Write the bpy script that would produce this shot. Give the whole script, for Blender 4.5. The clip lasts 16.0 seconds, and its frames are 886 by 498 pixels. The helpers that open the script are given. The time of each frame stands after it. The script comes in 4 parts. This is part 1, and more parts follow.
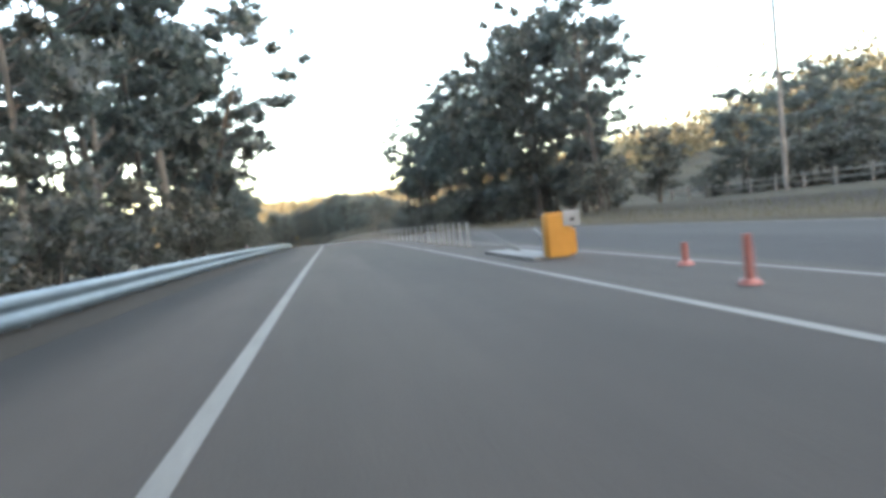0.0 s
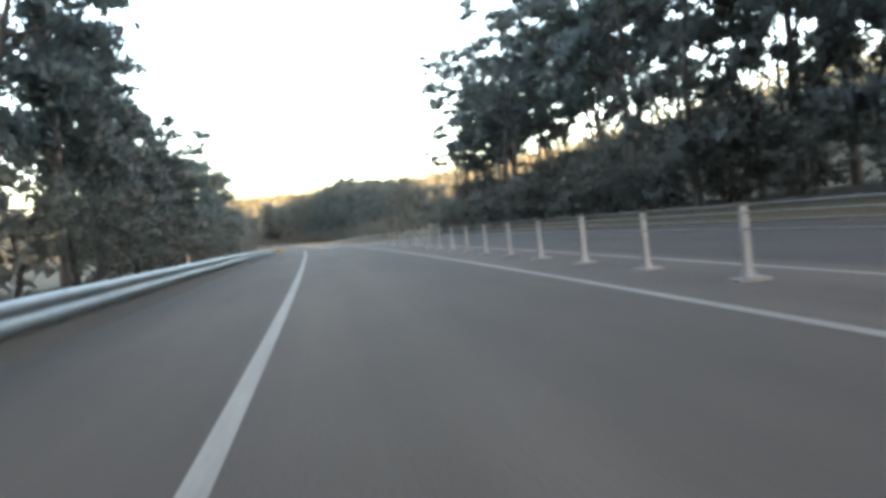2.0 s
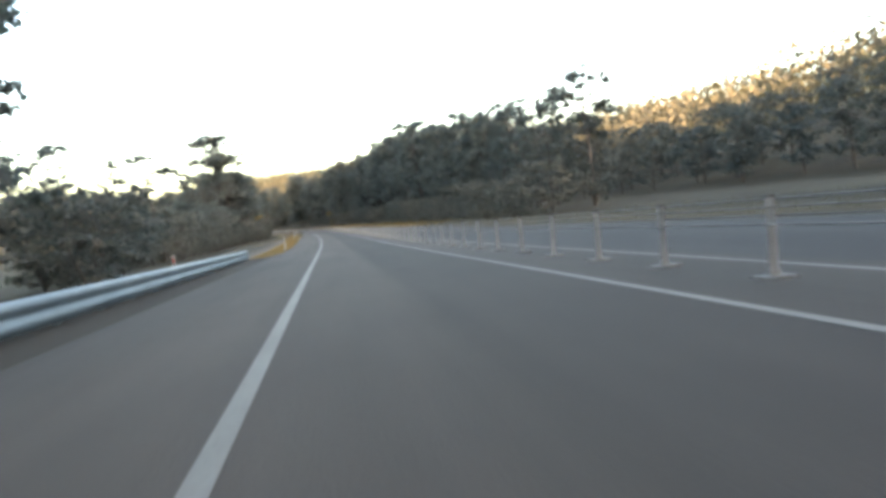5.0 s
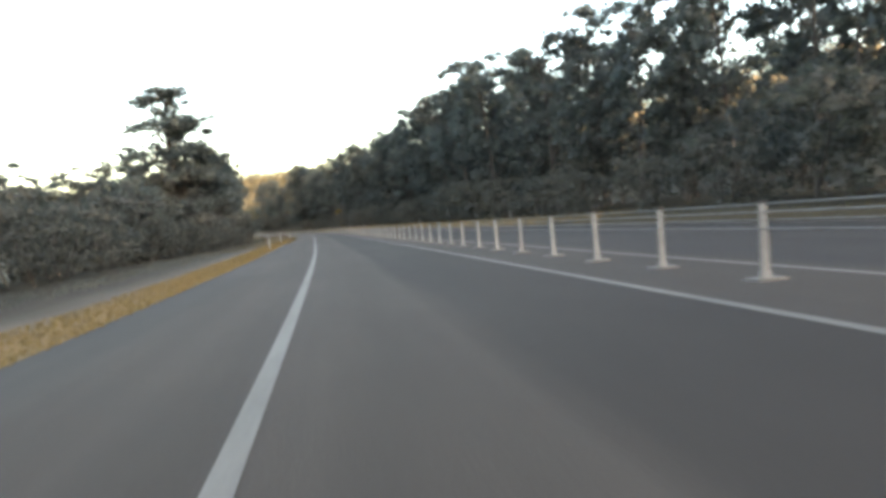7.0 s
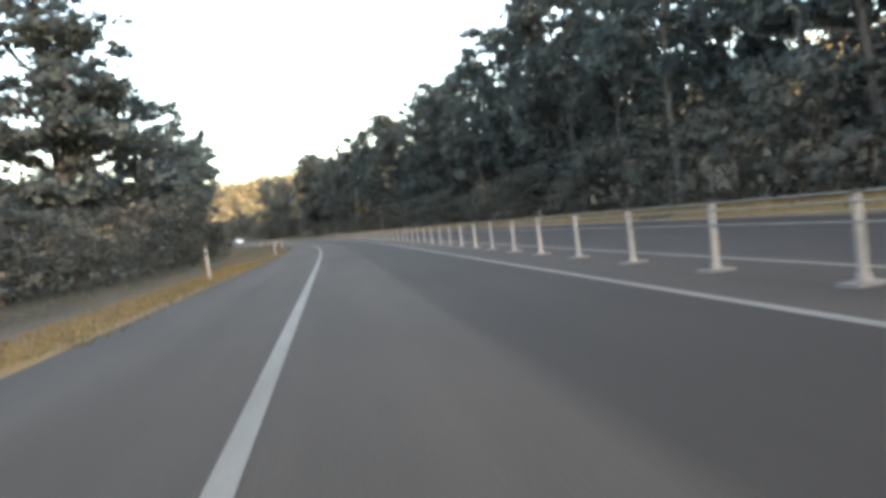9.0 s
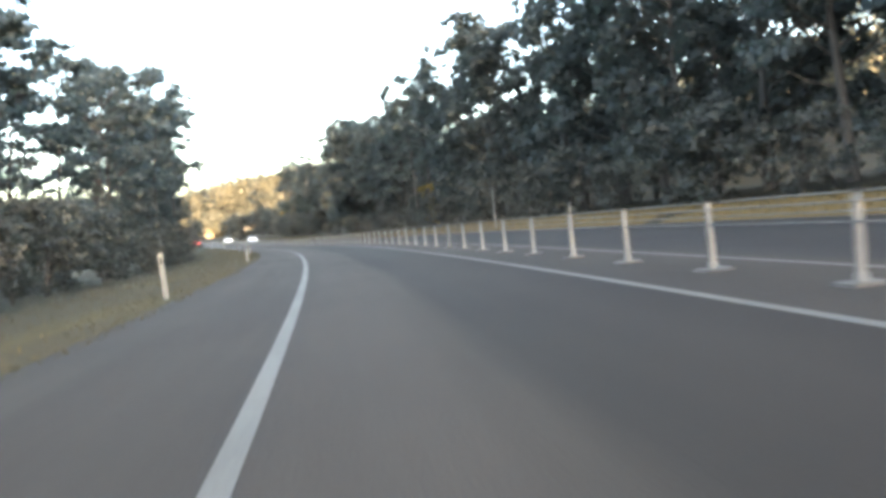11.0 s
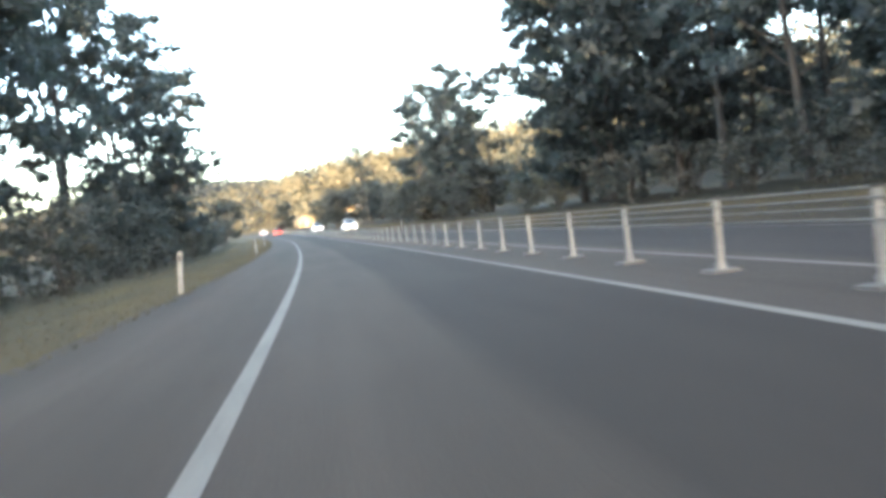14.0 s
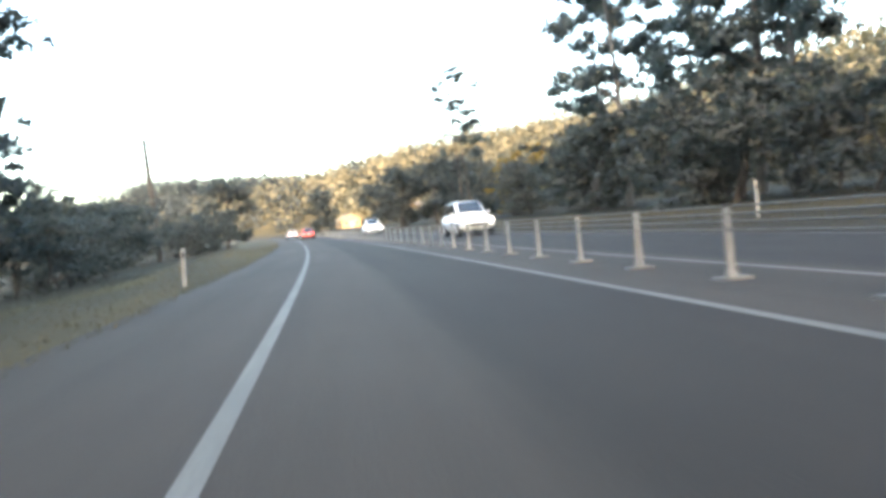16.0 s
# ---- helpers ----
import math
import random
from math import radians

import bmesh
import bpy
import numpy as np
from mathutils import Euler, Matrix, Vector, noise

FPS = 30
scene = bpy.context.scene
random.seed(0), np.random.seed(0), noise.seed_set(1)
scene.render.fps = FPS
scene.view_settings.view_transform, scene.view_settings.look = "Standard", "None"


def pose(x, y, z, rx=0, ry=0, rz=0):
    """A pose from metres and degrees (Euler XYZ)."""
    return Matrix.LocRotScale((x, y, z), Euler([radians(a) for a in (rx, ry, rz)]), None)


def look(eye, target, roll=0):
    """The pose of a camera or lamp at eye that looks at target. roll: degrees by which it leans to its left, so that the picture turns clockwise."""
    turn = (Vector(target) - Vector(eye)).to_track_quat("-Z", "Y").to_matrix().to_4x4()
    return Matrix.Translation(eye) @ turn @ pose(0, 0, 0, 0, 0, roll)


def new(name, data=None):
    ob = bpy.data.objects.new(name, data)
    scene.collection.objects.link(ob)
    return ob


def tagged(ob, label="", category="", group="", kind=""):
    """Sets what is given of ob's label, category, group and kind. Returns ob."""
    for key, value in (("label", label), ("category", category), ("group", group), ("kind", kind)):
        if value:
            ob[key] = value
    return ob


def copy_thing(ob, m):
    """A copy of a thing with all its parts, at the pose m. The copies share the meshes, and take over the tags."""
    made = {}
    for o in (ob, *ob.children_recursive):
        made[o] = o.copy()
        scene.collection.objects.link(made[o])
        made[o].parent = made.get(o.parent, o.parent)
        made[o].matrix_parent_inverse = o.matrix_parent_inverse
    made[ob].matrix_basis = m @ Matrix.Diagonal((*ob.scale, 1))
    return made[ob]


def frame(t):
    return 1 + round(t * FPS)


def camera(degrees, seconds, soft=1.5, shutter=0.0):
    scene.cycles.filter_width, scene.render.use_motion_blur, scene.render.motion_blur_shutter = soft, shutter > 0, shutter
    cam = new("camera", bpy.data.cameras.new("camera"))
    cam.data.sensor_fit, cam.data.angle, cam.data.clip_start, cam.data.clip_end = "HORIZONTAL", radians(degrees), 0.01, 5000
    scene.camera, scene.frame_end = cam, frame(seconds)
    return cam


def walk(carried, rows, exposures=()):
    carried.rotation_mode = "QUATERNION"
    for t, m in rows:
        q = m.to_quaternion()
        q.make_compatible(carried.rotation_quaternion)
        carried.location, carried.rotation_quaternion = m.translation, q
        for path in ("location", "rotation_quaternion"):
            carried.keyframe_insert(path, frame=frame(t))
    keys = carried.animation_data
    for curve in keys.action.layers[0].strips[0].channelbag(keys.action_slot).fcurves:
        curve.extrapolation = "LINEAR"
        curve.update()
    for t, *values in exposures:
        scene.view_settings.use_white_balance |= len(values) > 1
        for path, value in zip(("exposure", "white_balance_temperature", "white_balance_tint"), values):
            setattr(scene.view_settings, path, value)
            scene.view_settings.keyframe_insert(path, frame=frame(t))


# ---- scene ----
# ---- camera and drive ----
# Road axis = painted left edge line. Every 20 m from -20 m: bend in 1/km to the left, change of grade per km.
BEND = [-0.03, -0.03, -0.15, 0.82, 1.15, 0.25, 0.78, 0.65, -0.17, 0.29, 0.63, 0.78, 0.07, -0.03, 1.6, 2.24, 2.66, 2.2, 2.14, 1.74, 1.38, 0.36, 1.22, 1.16, 0.81, 0.69, 0.6, 0.53, 0.46, 0.41, 0.38, 0.35, 0.33, 0.32]
SWAY = [-0.121, -0.165, -0.219, -0.266, -0.279, -0.191, -0.261, -0.308, 0.002, 0.332, 0.23, 0.07, 0.083, 0.062, 0.081, 0.05, -0.104, -0.021, 0.038, 0.367, 0.161, 0.179, 0.234, 0.107, 0.066, 0.036, 0.02, 0.011, 0.006, 0.003, 0.002, 0.001, 0.001, 0.0]
DRIVE = [
    (0, -1.37, 0.707, -9.433, -2.607, -5.686),
    (0.5, 11.27, 0.679, -9.389, -2.326, -6.078),
    (1, 24.15, 0.542, -9.658, -2.874, -5.605),
    (1.5, 36.89, 0.591, -9.510, -2.624, -6.963),
    (2, 49.56, 0.551, -9.987, -2.356, -5.807),
    (2.5, 62.70, 0.634, -9.826, -2.533, -6.172),
    (3, 75.50, 0.669, -10.259, -2.213, -5.914),
    (3.5, 88.10, 0.758, -9.381, -2.474, -6.583),
    (4, 100.63, 0.635, -9.421, -2.549, -5.885),
    (4.2, 105.66, 0.600, -9.449, -2.538, -5.904),
    (4.6, 115.74, 0.588, -9.505, -2.515, -5.941),
    (5, 125.83, 0.575, -9.561, -2.492, -5.978),
    (5.4, 135.90, 0.562, -9.617, -2.469, -6.015),
    (5.8, 145.93, 0.549, -9.673, -2.446, -6.053),
    (6.2, 155.90, 0.536, -9.729, -2.424, -6.090),
    (6.5, 163.33, 0.526, -9.771, -2.407, -6.118),
    (7, 175.58, 0.474, -9.473, -2.388, -5.229),
    (7.5, 187.99, 0.495, -9.252, -2.474, -5.958),
    (8, 200.41, 0.443, -9.393, -2.418, -6.116),
    (8.5, 213.05, 0.479, -9.476, -2.534, -6.722),
    (9, 224.75, 0.498, -9.496, -2.288, -6.409),
    (9.3, 232.18, 0.501, -9.425, -2.302, -6.402),
    (9.8, 245.00, 0.506, -9.308, -2.325, -6.392),
    (10.3, 258.17, 0.511, -9.190, -2.347, -6.381),
    (10.8, 271.46, 0.515, -9.073, -2.370, -6.371),
    (11.2, 282.01, 0.519, -8.979, -2.389, -6.362),
    (11.5, 289.81, 0.522, -8.909, -2.402, -6.356),
    (12, 302.62, 0.498, -9.398, -2.635, -6.266),
    (12.5, 315.56, 0.572, -9.149, -2.652, -6.561),
    (13, 328.72, 0.547, -9.283, -2.259, -6.247),
    (13.5, 341.84, 0.563, -9.405, -2.357, -6.466),
    (14, 355.15, 0.614, -9.600, -2.385, -6.795),
    (14.5, 368.88, 0.681, -9.536, -2.507, -6.250),
    (15, 382.33, 0.661, -9.658, -2.291, -5.526),
    (15.5, 395.52, 0.638, -9.440, -2.211, -5.019),
    (16, 409.25, 0.608, -9.490, -2.257, -5.916),
]

BEND[26:] = [1.2, 2.4, 3.6, 4.5, 4.5, 4.5, 4.5, 4.5]      # beyond the last stretch the road swings left round the hill
KNOT = [-20 + 20 * i for i in range(len(BEND))]
STA = np.arange(-160.0, 1100.0, 1.0)
bend = np.interp(STA, KNOT, BEND) * 1e-3
bend[STA < -20] = 0.0
sway = np.interp(STA, KNOT, SWAY) * 1e-3
sway[(STA < -20) | (STA > 560)] = 0.0
HEAD = np.cumsum(bend)
HEAD -= np.interp(0, STA, HEAD)
GRADE = np.cumsum(sway)
GRADE -= np.interp(0, STA, GRADE)
AX, AY, AZ = np.cumsum(-np.sin(HEAD)), np.cumsum(np.cos(HEAD)), np.cumsum(GRADE)
AX, AY, AZ = (a - np.interp(0, STA, a) for a in (AX, AY, AZ))
EYE_HEIGHT = 0.864


def on_road(s, d, z=0.0):
    """World place at s metres along the edge line, d metres to its right, z above the road."""
    h = np.interp(s, STA, HEAD)
    return Vector((float(np.interp(s, STA, AX) + d * np.cos(h)), float(np.interp(s, STA, AY) + d * np.sin(h)),
                   float(np.interp(s, STA, AZ) + z)))


def heading(s):
    return float(np.interp(s, STA, HEAD))


def seat(s, off, turn, tip, lean):
    yaw, tilt = heading(s) + radians(turn), radians(tip) + float(np.interp(s, STA, GRADE))
    eye = on_road(s, off, EYE_HEIGHT)
    way = Vector((-math.sin(yaw) * math.cos(tilt), math.cos(yaw) * math.cos(tilt), math.sin(tilt)))
    return look(eye, eye + way, lean)


cam = camera(67.96, 16.0, soft=4.0, shutter=0.12)
walk(cam, [(t, seat(*row)) for t, *row in DRIVE], exposures=[(0, 4.30, 7250, 15), (2, 4.15, 7100, 15), (4.2, 3.88, 7100, 15), (6.5, 3.45, 7400, 15), (8.5, 3.55, 7250, 15), (11.5, 4.10, 6700, 12), (13, 4.15, 6500, 11), (16, 3.90, 6550, 12)])

# ---- sky and sun ----
SUN_UP, SUN_SIDE = 9.5, 164.0      # degrees above the horizon; degrees to the right of the first heading
world = bpy.data.worlds.new("sky")
scene.world = world
world.use_nodes = True
wn = world.node_tree.nodes
sky = wn.new("ShaderNodeTexSky")
sky.sky_type, sky.sun_disc = "NISHITA", False
sky.sun_elevation, sky.sun_rotation = radians(SUN_UP), radians(SUN_SIDE)
sky.air_density, sky.dust_density, sky.ozone_density = 1.0, 2.6, 1.0
wn["Background"].inputs["Strength"].default_value = 0.15
world.node_tree.links.new(sky.outputs[0], wn["Background"].inputs[0])
sun = new("sun", bpy.data.lights.new("sun", "SUN"))
sun.data.energy, sun.data.angle, sun.data.color = 4.6, radians(0.6), (1.0, 0.80, 0.52)
a, e = radians(SUN_SIDE), radians(SUN_UP)
sun.matrix_basis = look((60, 0, 60), (60 - math.sin(a) * math.cos(e), -math.cos(a) * math.cos(e), 60 - math.sin(e)))


# ---- materials ----
def material(name, rough=0.8, metal=0.0):
    m = bpy.data.materials.new(name)
    m.use_nodes = True
    b = m.node_tree.nodes["Principled BSDF"]
    b.inputs["Roughness"].default_value, b.inputs["Metallic"].default_value = rough, metal
    return m, m.node_tree.nodes, m.node_tree.links, b


def noise_tex(n, l, scale, detail=3.0, vec=None, rough=0.6):
    t = n.new("ShaderNodeTexNoise")
    t.inputs["Scale"].default_value, t.inputs["Detail"].default_value, t.inputs["Roughness"].default_value = scale, detail, rough
    if vec is not None:
        l.new(vec, t.inputs["Vector"])
    return t.outputs["Fac"]


def ramp(n, l, fac, stops):
    r = n.new("ShaderNodeValToRGB")
    el = r.color_ramp.elements
    while len(el) < len(stops):
        el.new(0.5)
    for k, (p, c) in zip(el, stops):
        k.position, k.color = p, (*c, 1)
    l.new(fac, r.inputs["Fac"])
    return r.outputs["Color"]


def blend(n, l, kind, fac, a, b):
    m = n.new("ShaderNodeMix")
    m.data_type, m.blend_type = "RGBA", kind
    for value, slot in ((fac, m.inputs[0]), (a, m.inputs[6]), (b, m.inputs[7])):
        if isinstance(value, (int, float)):
            slot.default_value = value
        elif isinstance(value, tuple):
            slot.default_value = (*value, 1)
        else:
            l.new(value, slot)
    return m.outputs[2]


def relief(n, l, b, height, strength, distance=0.02):
    k = n.new("ShaderNodeBump")
    k.inputs["Strength"].default_value, k.inputs["Distance"].default_value = strength, distance
    l.new(height, k.inputs["Height"])
    l.new(k.outputs["Normal"], b.inputs["Normal"])


def math_node(n, l, op, a, b=0.0, clamp=False):
    m = n.new("ShaderNodeMath")
    m.operation, m.use_clamp = op, clamp
    for value, slot in ((a, m.inputs[0]), (b, m.inputs[1])):
        if isinstance(value, (int, float)):
            slot.default_value = value
        else:
            l.new(value, slot)
    return m.outputs[0]


def stretched(n, l, sx, sy):
    """UV in metres (across, along), scaled apart so that wear runs along the road."""
    uv = n.new("ShaderNodeTexCoord").outputs["UV"]
    k = n.new("ShaderNodeMapping")
    k.inputs["Scale"].default_value = (sx, sy, 1)
    l.new(uv, k.inputs["Vector"])
    return k.outputs["Vector"], uv


def plain(name, low, high, rough=0.6, scale=6.0, metal=0.0, bump=0.0):
    """A surface whose colour drifts between two tones, from patches to grain."""
    m, n, l, b = material(name, rough, metal)
    at = n.new("ShaderNodeTexCoord").outputs["Object"]
    f = noise_tex(n, l, scale, 5.0, at)
    l.new(ramp(n, l, f, [(0.3, low), (0.7, high)]), b.inputs["Base Color"])
    if bump:
        relief(n, l, b, noise_tex(n, l, scale * 6, 3.0, at), bump)
    return m


def asphalt():
    m, n, l, b = material("asphalt", 0.92)
    b.inputs["Specular IOR Level"].default_value = 0.15
    wear, uv = stretched(n, l, 0.9, 0.05)
    fine, _ = stretched(n, l, 60, 60)
    base = ramp(n, l, noise_tex(n, l, 1.0, 5.0, wear), [(0.3, (0.03871, 0.03393, 0.02828)), (0.7, (0.05611, 0.04829, 0.04045))])
    # newer, darker seal on the right part of the lane
    sep = n.new("ShaderNodeSeparateXYZ")
    l.new(uv, sep.inputs[0])
    edge = math_node(n, l, "ADD", sep.outputs[0], math_node(n, l, "MULTIPLY", noise_tex(n, l, 1.4, 3.0, wear), 0.5))
    dark = math_node(n, l, "MULTIPLY", math_node(n, l, "SUBTRACT", edge, 1.62), 4.0, True)
    side = math_node(n, l, "MULTIPLY", math_node(n, l, "SUBTRACT", 3.9, edge), 5.0, True)
    along = math_node(n, l, "MULTIPLY", math_node(n, l, "SUBTRACT", sep.outputs[1], 120.0), 0.03, True)
    fac = math_node(n, l, "MULTIPLY", math_node(n, l, "MULTIPLY", dark, side), math_node(n, l, "ADD", math_node(n, l, "MULTIPLY", along, 0.32), 0.22))
    base = blend(n, l, "MIX", fac, base, (0.01609, 0.01505, 0.01409))
    # darker shoulder beside the guard rail, and the darker far carriageway
    shoulder_dark = math_node(n, l, "MULTIPLY", math_node(n, l, "SUBTRACT", -0.5, edge), 0.9, True)
    until = math_node(n, l, "MULTIPLY", math_node(n, l, "SUBTRACT", 110.0, sep.outputs[1]), 0.012, True)
    base = blend(n, l, "MIX", math_node(n, l, "MULTIPLY", math_node(n, l, "MULTIPLY", shoulder_dark, until), 0.8), base, (0.021, 0.019, 0.0165))
    other = math_node(n, l, "MULTIPLY", math_node(n, l, "SUBTRACT", edge, 5.9), 3.0, True)
    base = blend(n, l, "MIX", math_node(n, l, "MULTIPLY", other, 0.62), base, (0.022, 0.022, 0.0225))
    stain, _ = stretched(n, l, 0.35, 0.16)
    base = blend(n, l, "MULTIPLY", 0.5, base, ramp(n, l, noise_tex(n, l, 1.0, 4.0, stain), [(0.35, (0.72, 0.72, 0.74)), (0.65, (1.1, 1.1, 1.08))]))
    grain = noise_tex(n, l, 1.0, 2.0, fine)
    l.new(blend(n, l, "MULTIPLY", 0.6, base, ramp(n, l, grain, [(0.3, (0.6, 0.6, 0.6)), (0.7, (1.3, 1.3, 1.3))])), b.inputs["Base Color"])
    relief(n, l, b, grain, 0.5, 0.006)
    return m


def ground_mix():
    """Roadside ground by its distance across (U): forest litter, dry grass, paddock."""
    m, n, l, b = material("ground_cover", 0.95)
    b.inputs["Specular IOR Level"].default_value = 0.08
    at = n.new("ShaderNodeTexCoord").outputs["Object"]
    litter = ramp(n, l, noise_tex(n, l, 0.35, 6.0, at), [(0.3, (0.02, 0.018, 0.013)), (0.7, (0.042, 0.037, 0.024))])
    grass = ramp(n, l, noise_tex(n, l, 0.15, 7.0, at), [(0.3, (0.028, 0.027, 0.017)), (0.5, (0.042, 0.037, 0.024)), (0.75, (0.062, 0.05, 0.031))])
    l.new(blend(n, l, "MIX", ramp(n, l, noise_tex(n, l, 0.04, 4.0, at), [(0.45, (0, 0, 0)), (0.55, (1, 1, 1))]), litter, grass), b.inputs["Base Color"])
    relief(n, l, b, noise_tex(n, l, 3.0, 5.0, at), 0.6, 0.15)
    return m


def verge(name, stops, shift=0.0, wobble=0.9, further=None, golden=None):
    """A roadside strip: colours by distance from the axis (U in metres / 20), with ragged borders."""
    m, n, l, b = material(name, 0.95)
    b.inputs["Specular IOR Level"].default_value = 0.08
    ragged, uv = stretched(n, l, 1.2, 0.25)
    sep = n.new("ShaderNodeSeparateXYZ")
    l.new(uv, sep.inputs[0])
    across = math_node(n, l, "ADD", sep.outputs[0], math_node(n, l, "MULTIPLY", math_node(n, l, "SUBTRACT", noise_tex(n, l, 1.0, 6.0, ragged), 0.5), wobble * 2))
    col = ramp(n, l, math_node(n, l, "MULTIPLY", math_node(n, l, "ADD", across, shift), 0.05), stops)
    if further:
        on = math_node(n, l, "MULTIPLY", math_node(n, l, "SUBTRACT", sep.outputs[1], 235.0), 0.02, True)
        col = blend(n, l, "MIX", math_node(n, l, "MULTIPLY", on, 0.9), col, further)
        big, _ = stretched(n, l, 0.35, 0.07)
        patch = math_node(n, l, "MULTIPLY", math_node(n, l, "SUBTRACT", noise_tex(n, l, 1.0, 4.0, big), 0.52), 6.0, True)
        col = blend(n, l, "MIX", math_node(n, l, "MULTIPLY", math_node(n, l, "MULTIPLY", patch, on), 0.4), col, (0.12, 0.105, 0.035))
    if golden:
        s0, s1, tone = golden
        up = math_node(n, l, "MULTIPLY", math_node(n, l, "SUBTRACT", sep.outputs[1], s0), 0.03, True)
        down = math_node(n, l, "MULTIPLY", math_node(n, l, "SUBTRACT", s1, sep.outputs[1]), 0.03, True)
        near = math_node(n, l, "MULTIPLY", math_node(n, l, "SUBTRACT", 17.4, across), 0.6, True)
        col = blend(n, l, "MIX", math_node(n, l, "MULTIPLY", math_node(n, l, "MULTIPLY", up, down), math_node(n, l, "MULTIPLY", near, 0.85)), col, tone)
    fine, _ = stretched(n, l, 14, 7)
    grain = noise_tex(n, l, 1.0, 5.0, fine, 0.75)
    col = blend(n, l, "MULTIPLY", 0.32, col, ramp(n, l, grain, [(0.3, (0.45, 0.45, 0.45)), (0.7, (1.45, 1.4, 1.3))]))
    l.new(col, b.inputs["Base Color"])
    relief(n, l, b, grain, 0.7, 0.05)
    return m


def foliage(name, low, high):
    m, n, l, b = material(name, 0.8)
    b.inputs["Specular IOR Level"].default_value = 0.25
    one = n.new("ShaderNodeNewGeometry").outputs["Random Per Island"]
    tree = n.new("ShaderNodeObjectInfo").outputs["Random"]
    col = ramp(n, l, one, [(0.0, low), (1.0, high)])
    col = blend(n, l, "MULTIPLY", 0.8, col, ramp(n, l, tree, [(0.0, (0.8, 0.86, 0.86)), (1.0, (1.18, 1.1, 1.0))]))
    l.new(col, b.inputs["Base Color"])
    tr = n.new("ShaderNodeBsdfTranslucent")
    l.new(blend(n, l, "MULTIPLY", 1.0, col, (1.2, 1.3, 1.1)), tr.inputs["Color"])
    mix = n.new("ShaderNodeMixShader")
    mix.inputs[0].default_value = 0.4
    l.new(b.outputs[0], mix.inputs[1])
    l.new(tr.outputs[0], mix.inputs[2])
    l.new(mix.outputs[0], n["Material Output"].inputs["Surface"])
    return m


def bark_mat(name, low, high):
    m, n, l, b = material(name, 0.9)
    at = n.new("ShaderNodeTexCoord").outputs["Object"]
    k = n.new("ShaderNodeMapping")
    k.inputs["Scale"].default_value = (3, 3, 0.5)
    l.new(at, k.inputs["Vector"])
    f = noise_tex(n, l, 2.0, 6.0, k.outputs["Vector"])
    l.new(ramp(n, l, f, [(0.3, low), (0.7, high)]), b.inputs["Base Color"])
    relief(n, l, b, f, 0.6, 0.05)
    return m


def paint_line():
    m, n, l, b = material("line_paint", 0.75)
    b.inputs["Specular IOR Level"].default_value = 0.15
    wear, _ = stretched(n, l, 3.0, 0.5)
    fine, _ = stretched(n, l, 30, 30)
    c = ramp(n, l, noise_tex(n, l, 1.0, 5.0, wear), [(0.25, (0.09831, 0.09396, 0.08352)), (0.6, (0.1409, 0.1348, 0.1201))])
    l.new(blend(n, l, "MULTIPLY", 0.5, c, ramp(n, l, noise_tex(n, l, 1.0, 3.0, fine), [(0.3, (0.6, 0.6, 0.6)), (0.55, (1, 1, 1))])), b.inputs["Base Color"])
    return m


def glass_mat():
    m, n, l, b = material("tinted_glass", 0.05)
    b.inputs["Base Color"].default_value = (0.02, 0.025, 0.03, 1)
    b.inputs["Specular IOR Level"].default_value = 0.8
    return m


def glow(name, colour, strength):
    m, n, l, b = material(name, 0.3)
    b.inputs["Base Color"].default_value = (*colour, 1)
    b.inputs["Emission Color"].default_value, b.inputs["Emission Strength"].default_value = (*colour, 1), strength
    return m


ASPHALT, PAINT, GROUND = asphalt(), paint_line(), ground_mix()
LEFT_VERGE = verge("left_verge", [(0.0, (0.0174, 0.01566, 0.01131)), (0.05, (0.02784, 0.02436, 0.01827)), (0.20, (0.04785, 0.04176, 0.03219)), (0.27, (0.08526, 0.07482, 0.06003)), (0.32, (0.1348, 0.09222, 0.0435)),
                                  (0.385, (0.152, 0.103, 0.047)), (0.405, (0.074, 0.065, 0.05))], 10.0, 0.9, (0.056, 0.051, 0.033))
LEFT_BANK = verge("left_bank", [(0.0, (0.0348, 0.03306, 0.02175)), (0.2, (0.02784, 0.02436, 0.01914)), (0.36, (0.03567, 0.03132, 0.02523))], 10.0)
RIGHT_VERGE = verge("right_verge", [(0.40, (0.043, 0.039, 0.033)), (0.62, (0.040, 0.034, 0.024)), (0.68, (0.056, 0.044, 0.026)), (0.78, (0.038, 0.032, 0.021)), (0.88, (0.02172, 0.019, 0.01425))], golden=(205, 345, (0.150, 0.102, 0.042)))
GUM_LEAF = foliage("gum_leaf", (0.091, 0.105, 0.108), (0.115, 0.131, 0.130))
DARK_LEAF = foliage("dark_leaf", (0.068, 0.076, 0.077), (0.088, 0.097, 0.094))
SHRUB_LEAF = foliage("shrub_leaf", (0.083, 0.084, 0.078), (0.107, 0.106, 0.096))
HILL_LEAF = foliage("hill_leaf", (0.095, 0.084, 0.064), (0.17, 0.143, 0.10))
# low sun on leaves, painted as a bright golden leaf colour
SUNLIT_LEAF = foliage("sunlit_gold_leaf", (0.19, 0.125, 0.035), (0.26, 0.175, 0.05))
# distance haze painted into the leaves, dark blue-grey to cancel the sun
HAZED_LEAF = foliage("hazed_distant_leaf", (0.024, 0.031, 0.040), (0.032, 0.040, 0.049))
DULL_BLADE = foliage("dull_blade", (0.068, 0.060, 0.041), (0.095, 0.082, 0.053))
